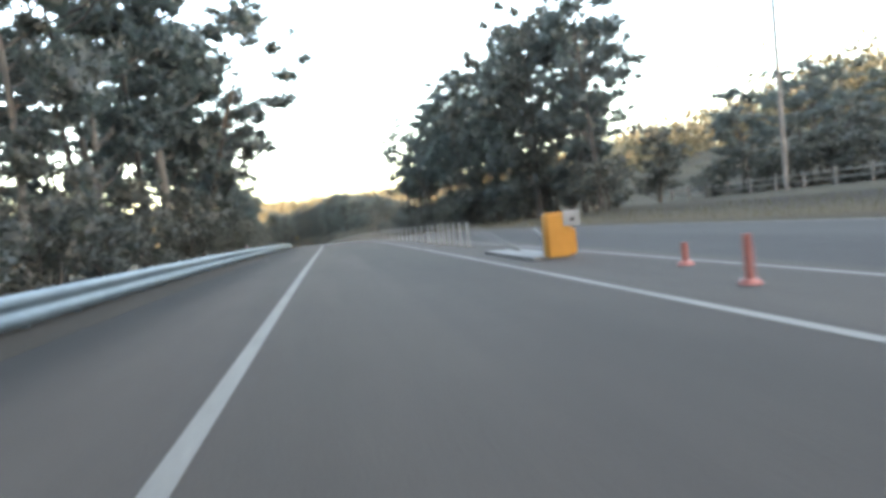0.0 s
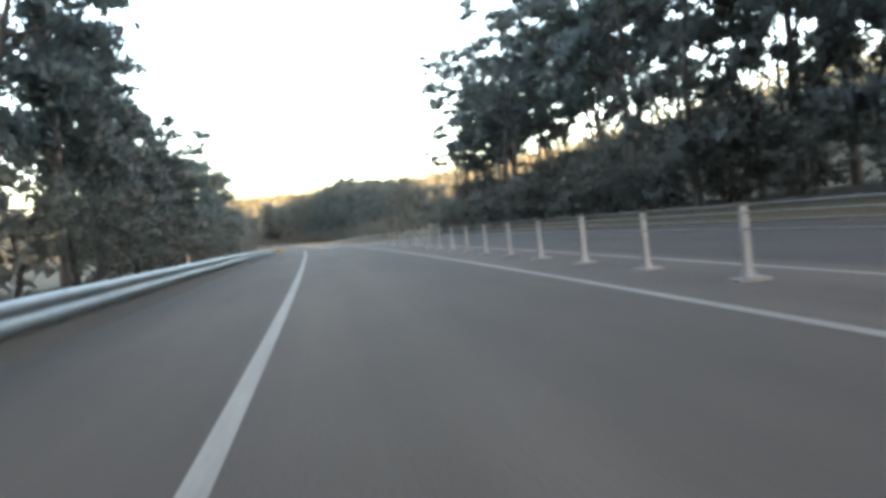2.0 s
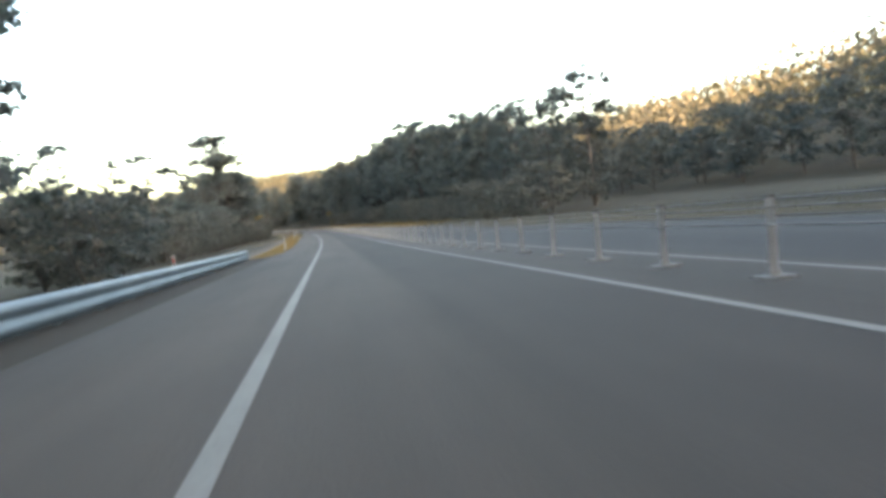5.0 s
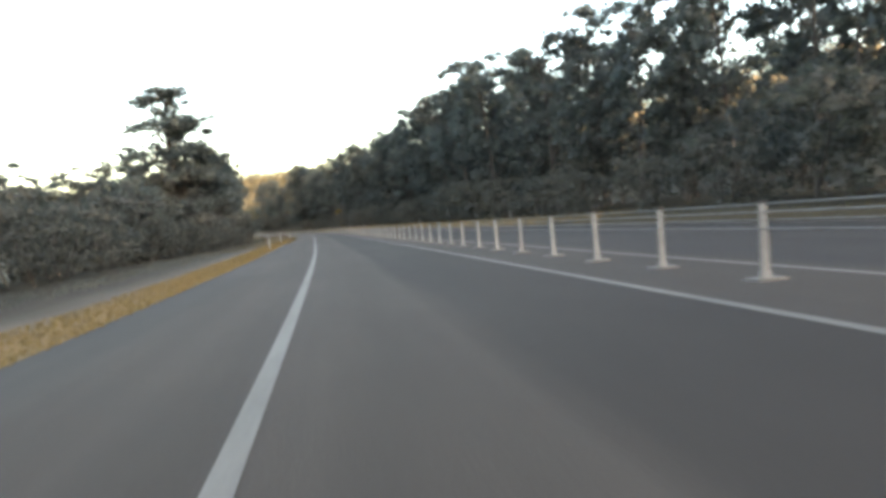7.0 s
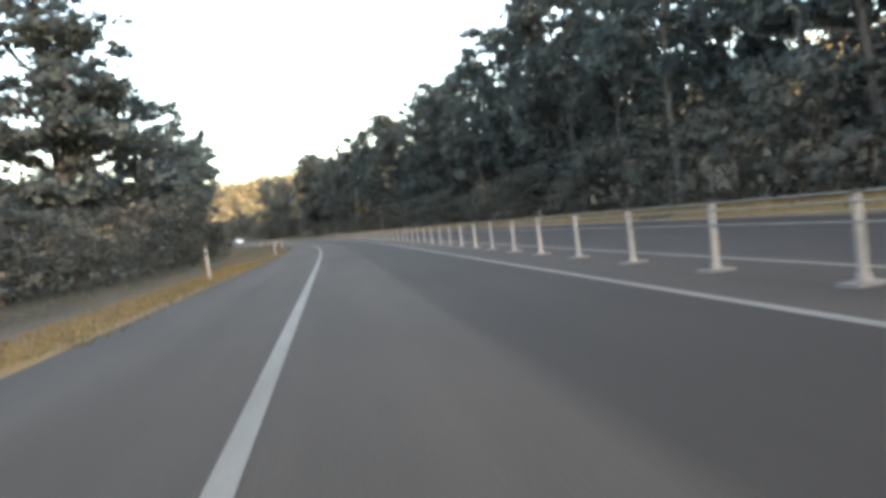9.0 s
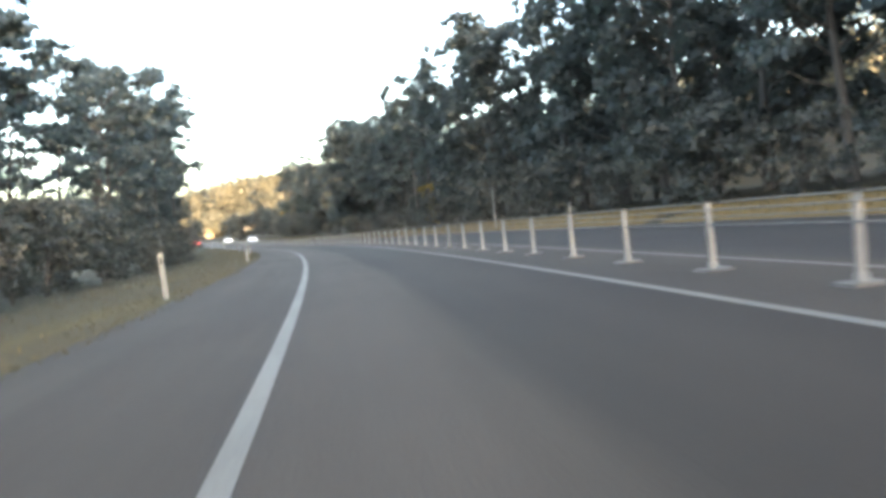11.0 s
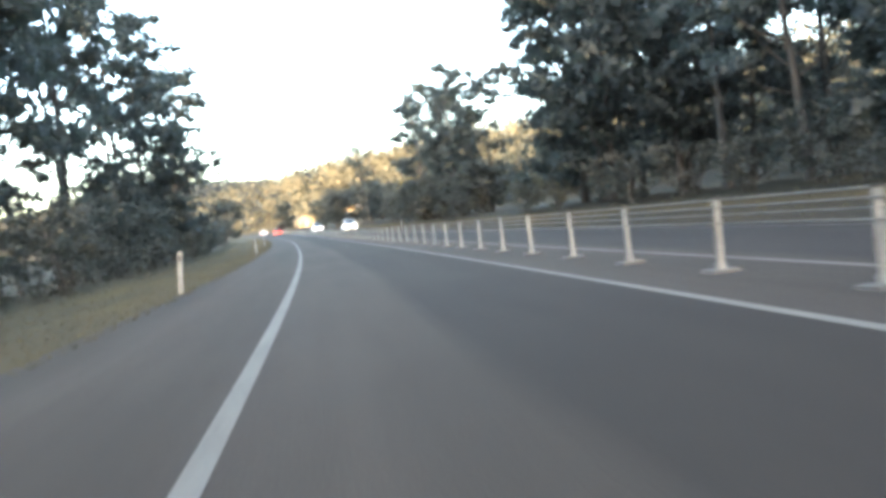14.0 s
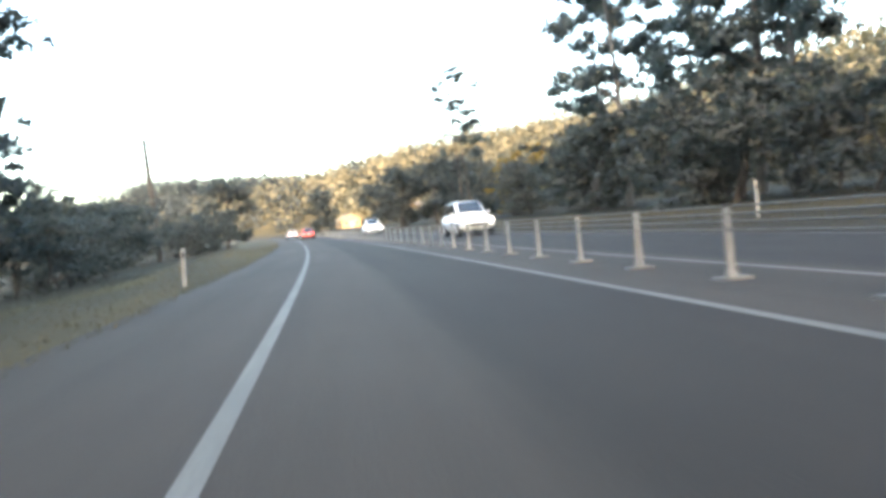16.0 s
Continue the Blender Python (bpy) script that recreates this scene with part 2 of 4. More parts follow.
GRASS_BLADE = foliage("grass_blade", (0.12, 0.082, 0.036), (0.20, 0.135, 0.058))
BARK, PALE_BARK = bark_mat("bark", (0.036, 0.031, 0.026), (0.09, 0.077, 0.065)), bark_mat("pale_bark", (0.075, 0.067, 0.059), (0.17, 0.152, 0.13))
ZINC = plain("galvanised_steel", (0.087, 0.1131, 0.1261), (0.1305, 0.161, 0.174), 0.6, 1.5, 0.2)
WHITE_POST = plain("white_post_plastic", (0.160, 0.166, 0.165), (0.245, 0.251, 0.247), 0.6, 4.0)
CONCRETE = plain("concrete", (0.0783, 0.07569, 0.0696), (0.1348, 0.1296, 0.1183), 0.9, 5.0, bump=0.3)
ORANGE = plain("orange_plastic", (0.3132, 0.1392, 0.01914), (0.3915, 0.187, 0.03132), 0.45, 3.0)
CONE_RED = plain("cone_red", (0.21, 0.065, 0.052), (0.27, 0.09, 0.07), 0.6, 4.0)
REFLECT_RED = plain("red_reflector", (0.28, 0.03, 0.025), (0.36, 0.04, 0.03), 0.35, 9.0)
BLACK = plain("black_rubber", (0.012, 0.012, 0.013), (0.03, 0.03, 0.03), 0.8, 9.0)
CAR_WHITE = plain("white_car_paint", (0.70, 0.71, 0.72), (0.80, 0.80, 0.80), 0.22, 0.7)
CAR_RED = plain("red_car_paint", (0.36, 0.05, 0.05), (0.44, 0.075, 0.065), 0.25, 0.7)
CAR_TRIM = plain("dark_car_trim", (0.02, 0.02, 0.02), (0.04, 0.04, 0.042), 0.5, 3.0)
ALLOY = plain("wheel_alloy", (0.35, 0.35, 0.36), (0.5, 0.5, 0.5), 0.35, 3.0, 0.8)
GLASS, HEADLAMP, TAILLAMP = glass_mat(), glow("headlamp_lens", (1.0, 0.95, 0.85), 1.5), glow("tail_lamp_lens", (1.0, 0.06, 0.04), 1.6)
TIMBER = plain("weathered_timber", (0.11, 0.098, 0.085), (0.21, 0.19, 0.165), 0.9, 5.0)
# shaded copy of the timber, painted dark for a pole in silhouette
SHADED_TIMBER = plain("shaded_timber", (0.028, 0.025, 0.022), (0.06, 0.054, 0.047), 0.9, 5.0)
WALL_CREAM = plain("cream_weatherboard", (0.10, 0.068, 0.032), (0.15, 0.104, 0.052), 0.8, 2.0)
ROOF_IRON = plain("pale_roof_iron", (0.08, 0.066, 0.052), (0.13, 0.108, 0.086), 0.8, 1.0, 0.3)
STEEL = plain("wire_rope_steel", (0.11, 0.108, 0.10), (0.19, 0.185, 0.175), 0.8, 9.0, 0.1)


# ---- building helpers ----
def mesh_of(name, verts, faces, mat, smooth=False, uvs=None):
    me = bpy.data.meshes.new(name)
    me.from_pydata([tuple(map(float, v)) for v in verts], [], faces)
    me.materials.append(mat)
    if smooth:
        me.polygons.foreach_set("use_smooth", [True] * len(me.polygons))
    if uvs is not None:
        layer = me.uv_layers.new(name="UVMap")
        idx = np.empty(len(me.loops), dtype=np.int32)
        me.loops.foreach_get("vertex_index", idx)
        layer.data.foreach_set("uv", np.asarray(uvs, dtype=np.float32)[idx].ravel())
    me.update()
    return me


def loose_mesh(name, verts, mat, k=3, normals=None):
    """Loose leaves of k corners each, one after another; normals round off the shading of a clump."""
    verts = np.asarray(verts, dtype=np.float32)
    n = len(verts) // k
    me = bpy.data.meshes.new(name)
    me.vertices.add(k * n)
    me.vertices.foreach_set("co", verts.ravel())
    me.loops.add(k * n)
    me.loops.foreach_set("vertex_index", np.arange(k * n, dtype=np.int32))
    me.polygons.add(n)
    me.polygons.foreach_set("loop_start", np.arange(0, k * n, k, dtype=np.int32))
    me.materials.append(mat)
    me.update(calc_edges=True)
    if normals is not None:
        me.normals_split_custom_set_from_vertices(np.repeat(normals, k, 0).tolist())
    return me


def part(name, data, parent, label="", at=None):
    ob = new(name, data)
    ob.parent = parent
    if at is not None:
        ob.matrix_basis = at
    return tagged(ob, label)


def thing(name, label, category, at=None, group="", kind="", data=None):
    ob = new(name, data)
    if at is not None:
        ob.matrix_basis = at
    return tagged(ob, label, category, group, kind)


def box(sx, sy, sz, at=(0, 0, 0), bevel=0.0, segs=2):
    bm = bmesh.new()
    bmesh.ops.create_cube(bm, size=1.0, matrix=Matrix.Translation(at) @ Matrix.Diagonal((sx, sy, sz, 1)))
    if bevel:
        bmesh.ops.bevel(bm, geom=bm.edges[:], offset=bevel, segments=segs, affect="EDGES", clamp_overlap=True)
    return bm


def rod(r0, r1, h, n=12, at=(0, 0, 0), turn=None, bevel=0.0):
    """A round bar that stands on at, r0 below and r1 above."""
    bm = bmesh.new()
    m = Matrix.Translation(at) @ (turn or Matrix.Identity(4)) @ Matrix.Translation((0, 0, h / 2))
    bmesh.ops.create_cone(bm, cap_ends=True, segments=n, radius1=r0, radius2=r1, depth=h, matrix=m)
    if bevel:
        bmesh.ops.bevel(bm, geom=[e for e in bm.edges if len(e.link_faces) == 2 and max(len(f.verts) for f in e.link_faces) > 4],
                        offset=bevel, segments=2, affect="EDGES", clamp_overlap=True)
    return bm


def finish(name, bm, mat, smooth=False):
    me = bpy.data.meshes.new(name)
    bmesh.ops.recalc_face_normals(bm, faces=bm.faces[:])
    bm.to_mesh(me)
    bm.free()
    me.materials.append(mat)
    if smooth:
        me.polygons.foreach_set("use_smooth", [True] * len(me.polygons))
        me.set_sharp_from_angle(angle=radians(40))
    return me


def strip(name, mat, s0, s1, profile, step=2.0):
    """A sheet along the road: profile is a list of (d, z) or a function of s that gives one."""
    stations = np.arange(s0, s1 + 0.01, step)
    verts, uvs, faces = [], [], []
    for i, s in enumerate(stations):
        row = profile(s) if callable(profile) else profile
        for d, z in row:
            verts.append(on_road(s, d, z))
            uvs.append((d, s))
        w = len(row)
        if i:
            for j in range(w - 1):
                q = i * w + j
                faces.append((q - w, q - w + 1, q + 1, q))
    return mesh_of(name, verts, faces, mat, True, uvs)


def tube(points, radii, n=6, cap=True):
    """Verts and faces of a round tube along points."""
    verts, faces = [], []
    pts = [Vector(p) for p in points]
    for i, p in enumerate(pts):
        way = (pts[min(i + 1, len(pts) - 1)] - pts[max(i - 1, 0)]).normalized()
        side = way.orthogonal().normalized() if i == 0 else (side - way * side.dot(way)).normalized()
        up = way.cross(side)
        for k in range(n):
            g = 2 * math.pi * k / n
            verts.append(p + (side * math.cos(g) + up * math.sin(g)) * radii[i])
        if i:
            for k in range(n):
                q, r = (i - 1) * n + k, (i - 1) * n + (k + 1) % n
                faces.append((q, r, r + n, q + n))
    if cap:
        faces.append(tuple(range(n))[::-1])
        faces.append(tuple(range(len(verts) - n, len(verts))))
    return verts, faces


# ---- ground, road and verges ----
def right_edge(s):
    """Where the seal ends on the far side of the other carriageway."""
    return float(np.interp(s, [280, 345], [12.4, 9.6]))


RIDGE = [(210, -420, 20), (190, -220, 20), (175, -60, 20), (150, 90, 18), (140, 200, 17), (125, 330, 17), (75, 500, 21), (12, 640, 25), (-70, 715, 27), (-134, 722, 24), (-200, 735, 14), (-260, 800, 24), (-340, 870, 36), (-420, 900, 46), (-520, 930, 44), (-700, 960, 34)]
_seg = []
for (x0, y0, h0), (x1, y1, h1) in zip(RIDGE, RIDGE[1:]):
    for u in np.linspace(0, 1, 30, endpoint=False):
        _seg.append((x0 + (x1 - x0) * u, y0 + (y1 - y0) * u, h0 + (h1 - h0) * u))
RIDGE_PTS = np.array(_seg)


def smooth01(u):
    u = np.clip(u, 0, 1)
    return u * u * (3 - 2 * u)


def lay(x, y):
    """Nearest station, offset and ground height for arrays of places."""
    x, y = np.atleast_1d(np.asarray(x, float)), np.atleast_1d(np.asarray(y, float))
    s, d = np.empty_like(x), np.empty_like(x)
    rid, top = np.empty_like(x), np.empty_like(x)
    for a in range(0, len(x), 4000):
        q = slice(a, a + 4000)
        i = ((x[q, None] - AX[None, ::2]) ** 2 + (y[q, None] - AY[None, ::2]) ** 2).argmin(1) * 2
        s[q] = STA[i]
        d[q] = (x[q] - AX[i]) * np.cos(HEAD[i]) + (y[q] - AY[i]) * np.sin(HEAD[i])
        g = (x[q, None] - RIDGE_PTS[None, :, 0]) ** 2 + (y[q, None] - RIDGE_PTS[None, :, 1]) ** 2
        k = g.argmin(1)
        rid[q], top[q] = np.sqrt(g[np.arange(len(k)), k]), RIDGE_PTS[k, 2]
    z = np.interp(s, STA, AZ)
    e = np.interp(s, [280, 345], [12.4, 9.6])
    left = -0.30 - 1.6 * smooth01((-d - 8) / 40)
    right = 0.15 + 0.55 * smooth01((d - e - 3) / 10) + 1.6 * smooth01((d - 42) / 30)
    z = z + np.where(d < -2, left, np.where(d > e + 1, right, -0.35))
    z = z + top * np.exp(-(rid / 70.0) ** 2) * smooth01((np.abs(d) - 34) / 50)
    # an added, unseen range behind the start, raised to shade the valley road
    z = z + 140 * (1 - 0.6 * smooth01((x - 165) / 60)) * np.exp(-((y + 270 + 0.1 * x) / 150.0) ** 2) * smooth01((-y - 25) / 130)
    far = np.hypot(x + 60, y - 300)
    z = z + 90 * smooth01((far - 1300) / 900) * (0.6 + 0.4 * np.sin(x * 0.004 + 1.3) * np.cos(y * 0.003))
    return s, d, z


def ground_sheet():
    xs = np.unique(np.concatenate([np.arange(-260, 150, 4.0), -260 - np.geomspace(6, 3200, 34), 150 + np.geomspace(6, 3200, 34)]))
    ys = np.unique(np.concatenate([np.arange(-60, 620, 5.0), -60 - np.geomspace(6, 2600, 26), 620 + np.geomspace(6, 3000, 40)]))
    gx, gy = np.meshgrid(xs, ys)
    s, d, z = lay(gx.ravel(), gy.ravel())
    w, h = len(xs), len(ys)
    k = np.arange((h - 1) * w).reshape(h - 1, w)[:, :-1].ravel()
    faces = np.stack([k, k + 1, k + w + 1, k + w], 1).tolist()
    me = mesh_of("ground", np.stack([gx.ravel(), gy.ravel(), z], 1), faces, GROUND, True)
    thing("ground", "shaded forest litter and dry grass reaching to the hills", "ground", kind="structure", data=me)


ground_sheet()
thing("road", "grey asphalt road with a darker newer seal", "road", kind="structure",
      data=strip("road", ASPHALT, -34, 900, lambda s: [(-2.42, -0.45), (-2.36, -0.02), (-1.2, 0), (0.5, 0), (1.5, 0), (2.5, 0), (3.5, 0), (4.6, 0), (6.5, 0), (8.2, 0),
                                                       (right_edge(s) - 0.1, -0.02), (right_edge(s), -0.45)]))
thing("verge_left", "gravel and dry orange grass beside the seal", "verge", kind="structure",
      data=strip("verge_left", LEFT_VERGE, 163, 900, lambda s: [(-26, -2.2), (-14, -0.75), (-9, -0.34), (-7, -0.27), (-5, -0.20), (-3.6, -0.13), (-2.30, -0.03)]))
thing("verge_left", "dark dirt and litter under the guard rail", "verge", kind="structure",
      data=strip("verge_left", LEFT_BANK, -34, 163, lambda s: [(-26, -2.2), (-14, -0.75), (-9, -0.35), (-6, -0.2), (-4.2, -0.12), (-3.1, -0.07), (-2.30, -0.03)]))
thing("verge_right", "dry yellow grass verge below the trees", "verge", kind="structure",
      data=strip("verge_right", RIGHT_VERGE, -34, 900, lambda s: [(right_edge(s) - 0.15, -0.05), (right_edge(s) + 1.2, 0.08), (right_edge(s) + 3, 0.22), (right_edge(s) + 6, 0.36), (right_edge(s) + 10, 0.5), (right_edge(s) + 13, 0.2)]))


def edge_line(label, d, half, s0, s1):
    thing("edge_line", label, "road marking", kind="structure",
          data=strip("edge_line", PAINT, s0, s1, lambda s: [((d(s) if callable(d) else d) - half, 0.005), ((d(s) if callable(d) else d) + half, 0.005)]))


edge_line("worn white painted edge line on asphalt", 0.0, 0.062, -34, 900)
edge_line("worn white painted line beside the median", 3.5, 0.06, -34, 900)
edge_line("worn white painted line across the median", 5.38, 0.055, -34, 900)
edge_line("white painted line on the far edge", lambda s: right_edge(s) - 0.6, 0.055, -34, 900)


# ---- guard rail on the left ----
W_BEAM = [(d * 0.8, z * 1.455) for d, z in [(0.0, 0.0), (0.03, 0.012), (0.075, 0.045), (0.083, 0.075), (0.075, 0.105), (0.02, 0.140), (0.012, 0.157), (0.02, 0.174),
          (0.075, 0.209), (0.083, 0.239), (0.075, 0.269), (0.03, 0.302), (0.0, 0.314)]]
RAIL_D, RAIL_Z = -3.60, -0.024


def guard_rail(s0, s1):
    rail = thing("guard_rail", "galvanised steel W-beam guard rail along the shoulder", "guard rail")
    s = s0
    while s < s1:
        e = min(s + 4.0, s1)
        verts, faces = [], []
        stations = np.linspace(s, e + 0.16, 5)
        w = len(W_BEAM)
        for i, t in enumerate(stations):
            lap = 0.004 if i == 4 else 0.0
            for d, z in W_BEAM:
                verts.append(on_road(t, RAIL_D + d - lap, RAIL_Z + z))
            if i:
                for j in range(w - 1):
                    q = i * w + j
                    faces.append((q - w, q, q + 1, q - w + 1))
        part("rail_beam", mesh_of("rail_beam", verts, faces, ZINC, True), rail)
        s = e
    post = finish("rail_post", box(0.11, 0.07, 1.0, (0, 0, 0.0), 0.008), ZINC)
    block = finish("spacer_block", box(0.13, 0.07, 0.33, (0, 0, 0), 0.01), BLACK)
    s = s0 + 1
    while s < s1:
        turn = pose(0, 0, 0, 0, 0, math.degrees(heading(s)))
        part("rail_post", post, rail, at=Matrix.Translation(on_road(s, RAIL_D - 0.19, -0.09)) @ turn)
        part("spacer_block", block, rail, at=Matrix.Translation(on_road(s, RAIL_D - 0.066, RAIL_Z + 0.157)) @ turn)
        s += 2.0
    # rounded end
    bm = rod(0.16, 0.16, 0.31, 16, bevel=0.01)
    part("end_cap", finish("end_cap", bm, ZINC, True), rail, at=Matrix.Translation(on_road(s1 + 0.1, RAIL_D - 0.1, RAIL_Z)))


guard_rail(-24, 160)


# ---- wire rope barrier in the median ----
POST_D, PHASE = 4.55, 1.25
ROPES = (0.50, 0.58, 0.66, 0.735)


def barrier_post():
    ob = thing("barrier_post", "white wire rope barrier post on a pale concrete footing", "barrier post", group="posts of the wire rope barrier")
    part("shaft", finish("shaft", box(0.075, 0.05, 0.76, (0, 0, 0.36), 0.018, 3), WHITE_POST, True), ob)
    cap = box(0.082, 0.058, 0.03, (0, 0, 0.752), 0.012, 2)
    part("cap", finish("cap", cap, CAR_TRIM, True), ob, "dark plastic cap")
    part("sleeve", finish("sleeve", box(0.10, 0.075, 0.10, (0, 0, 0.06), 0.02, 2), WHITE_POST, True), ob)
    part("footing", finish("footing", box(0.36, 0.26, 0.05, (0, 0, 0.0), 0.02, 2), CONCRETE), ob, "pale concrete footing")
    return ob


def place(s, d, z=0.0, turn=0.0, size=1.0, squash=1.0, tip=(0, 0)):
    return Matrix.Translation(on_road(s, d, z)) @ pose(0, 0, 0, tip[0], tip[1], math.degrees(heading(s)) + turn) @ Matrix.Diagonal((size, size, size * squash, 1))


rng = random.Random(4)
first = barrier_post()
first.matrix_basis = place(17.25, POST_D)
stations = [18.3, 19.35, 20.4, 21.5, 22.6, 23.8, 25.25] + [PHASE + 2 * i for i in range(13, 262)]
for s in stations:
    if s > 520:
        break
    copy_thing(first, place(s, POST_D + rng.uniform(-0.012, 0.012), 0, rng.uniform(-4, 4), 1.0, rng.uniform(0.985, 1.015), (rng.uniform(-1, 1), rng.uniform(-1.2, 1.2))))

for i, z in enumerate(ROPES):
    side = 0.032 if i % 2 else -0.032
    for a, b in ((12.0, 262.0), (262.0, 524.0)):
        pts = [on_road(s, POST_D + side, z if s > 17 else z * max(0.05, (s - 11.5) / 5.5)) for s in np.arange(a, b + 0.1, 2.0)]
        v, f = tube(pts, [0.0095] * len(pts), 5)
        thing("wire_rope", "grey steel wire rope strung between white posts", "wire rope", group="ropes of the barrier", data=mesh_of("wire_rope", v, f, STEEL, True))


def end_terminal():
    ob = thing("barrier_terminal", "orange plastic end terminal of the wire rope barrier", "barrier end", at=place(9.6, 4.55))
    bm = box(0.42, 0.26, 0.80, (-0.05, -0.1, 0.40), 0.04, 3)
    part("tall_housing", finish("tall_housing", bm, ORANGE, True), ob)
    part("low_housing", finish("low_housing", box(0.40, 0.50, 0.52, (0.16, 0.22, 0.27), 0.05, 3), ORANGE, True), ob)
    plate = part("reflector_plate", finish("reflector_plate", box(0.30, 0.02, 0.26, (0.20, -0.245, 0.68), 0.01, 1), WHITE_POST), ob, "pale grey square plate")
    part("bolt", finish("bolt", rod(0.035, 0.035, 0.03, 10, (0.20, -0.255, 0.66), Matrix.Rotation(radians(90), 4, "X")), BLACK), plate, "dark bolt head")
    part("anchor_rod", finish("anchor_rod", rod(0.025, 0.025, 1.0, 8, (0.0, 0.35, 0.25), Matrix.Rotation(radians(-75), 4, "X")), STEEL), ob)
    pad = thing("concrete_pad", "pale concrete anchor pad set in the median", "concrete pad", at=place(11.2, 4.4))
    part("slab", finish("slab", box(0.75, 3.6, 0.12, (0, 0, 0.0), 0.02, 2), CONCRETE), pad)


end_terminal()


def lane_marker(s, d, h):
    ob = thing("lane_marker", "faded red plastic lane marker on a small base", "traffic marker", at=place(s, d), group="markers in the median")
    part("base", finish("base", rod(0.11, 0.08, 0.05, 16, (0, 0, 0.0), bevel=0.01), CONE_RED, True), ob)
    part("stem", finish("stem", rod(0.042, 0.036, h, 14, (0, 0, 0.045), bevel=0.008), CONE_RED, True), ob)
    part("band", finish("band", rod(0.042, 0.041, h * 0.12, 14, (0, 0, 0.045 + h * 0.62)), CONE_RED, True), ob)


lane_marker(4.05, 4.4, 0.42)
lane_marker(6.2, 5.0, 0.24)


# ---- guide posts ----
def guide_post(s, d, z, lean=0.0, h=0.95, red=True):
    ob = thing("guide_post", "slim white plastic guide post with a dark reflector", "guide post", at=place(s, d, z, 0, 1, 1, (0, lean)), group="guide posts on the verge")
    part("blade", finish("blade", box(0.10, 0.025, h + 0.1, (0, 0, h / 2 - 0.05), 0.008, 2), WHITE_POST), ob)
    part("reflector", finish("reflector", box(0.05, 0.012, 0.13, (0, -0.017, h - 0.16), 0.004, 1), REFLECT_RED if red else BLACK), ob, "red reflector" if red else "dark reflector")


for s, d, lean in ((171.6, -2.41, 0), (222.7, -3.12, 1), (247, -3.5, -1), (271, -2.95, 2), (290.5, -2.7, 0), (312.2, -2.6, 1.5), (341.8, -2.6, 3), (370, -2.45, 6), (398.5, -2.6, 0), (426, -2.85, 4)):
    guide_post(s, d, -0.08, lean, red=False)
for s in (36.0, 74.0, 112.0, 146.0):
    guide_post(s, -3.95, -0.3, 0, 1.02)
for s, d in ((226, 15.4), (268, 15.2), (307, 13.2), (424.3, 11.5)):
    guide_post(s, d, 0.1, 0, 1.0, False)


# ---- trees ----
def leaf_sprays(r, centres, radii, count, size, flat=0.62):
    """Corners of small leaf sprays that fill domed clumps, densest at each clump's skin."""
    centres, radii = np.asarray(centres, float), np.asarray(radii, float)
    w = radii ** 2
    pick = r.choice(len(centres), count, p=w / w.sum())
    v = r.normal(size=(count, 3))
    v /= np.linalg.norm(v, axis=1)[:, None]
    v[:, 2] = np.where(v[:, 2] < -0.3, -v[:, 2] * 0.6, v[:, 2])
    inner = r.uniform(size=count) < 0.4
    rad = radii[pick] * np.where(inner, r.uniform(0.05, 0.66, count), r.uniform(0.25, 1.0, count) ** 0.5) * (1 + 0.12 * np.sin(v[:, 0] * 7 + pick) + 0.12 * np.sin(v[:, 1] * 9 + 2 * pick))
    p = centres[pick] + v * rad[:, None] * np.array([1, 1, flat])
    a = r.normal(size=(count, 3))
    a[:, 2] -= 0.4
    a /= np.linalg.norm(a, axis=1)[:, None]
    b = np.cross(a, r.normal(size=(count, 3)))
    b /= np.linalg.norm(b, axis=1)[:, None]
    ln = (size * np.where(inner, 1.4, 0.66) * r.uniform(0.65, 1.35, count))[:, None]
    wd = ln * r.uniform(0.4, 0.7, count)[:, None]
    q = np.stack([p - a * ln * 0.5, p + a * ln * 0.4 + b * wd * 0.55, p + a * ln * 0.4 - b * wd * 0.55], 1)
    out = v * np.array([1, 1, 1.3]) + np.array([0, 0, 0.25])
    out /= np.linalg.norm(out, axis=1)[:, None]
    back = (np.cross(q[:, 1] - q[:, 0], q[:, 2] - q[:, 0]) * out).sum(1) < 0
    q[back, 1], q[back, 2] = q[back, 2].copy(), q[back, 1].copy()
    return q.reshape(-1, 3), out * 0.6 + np.array([0, 0, 0.3]) + 0.12 * r.normal(size=(count, 3))


TALLNESS = {}


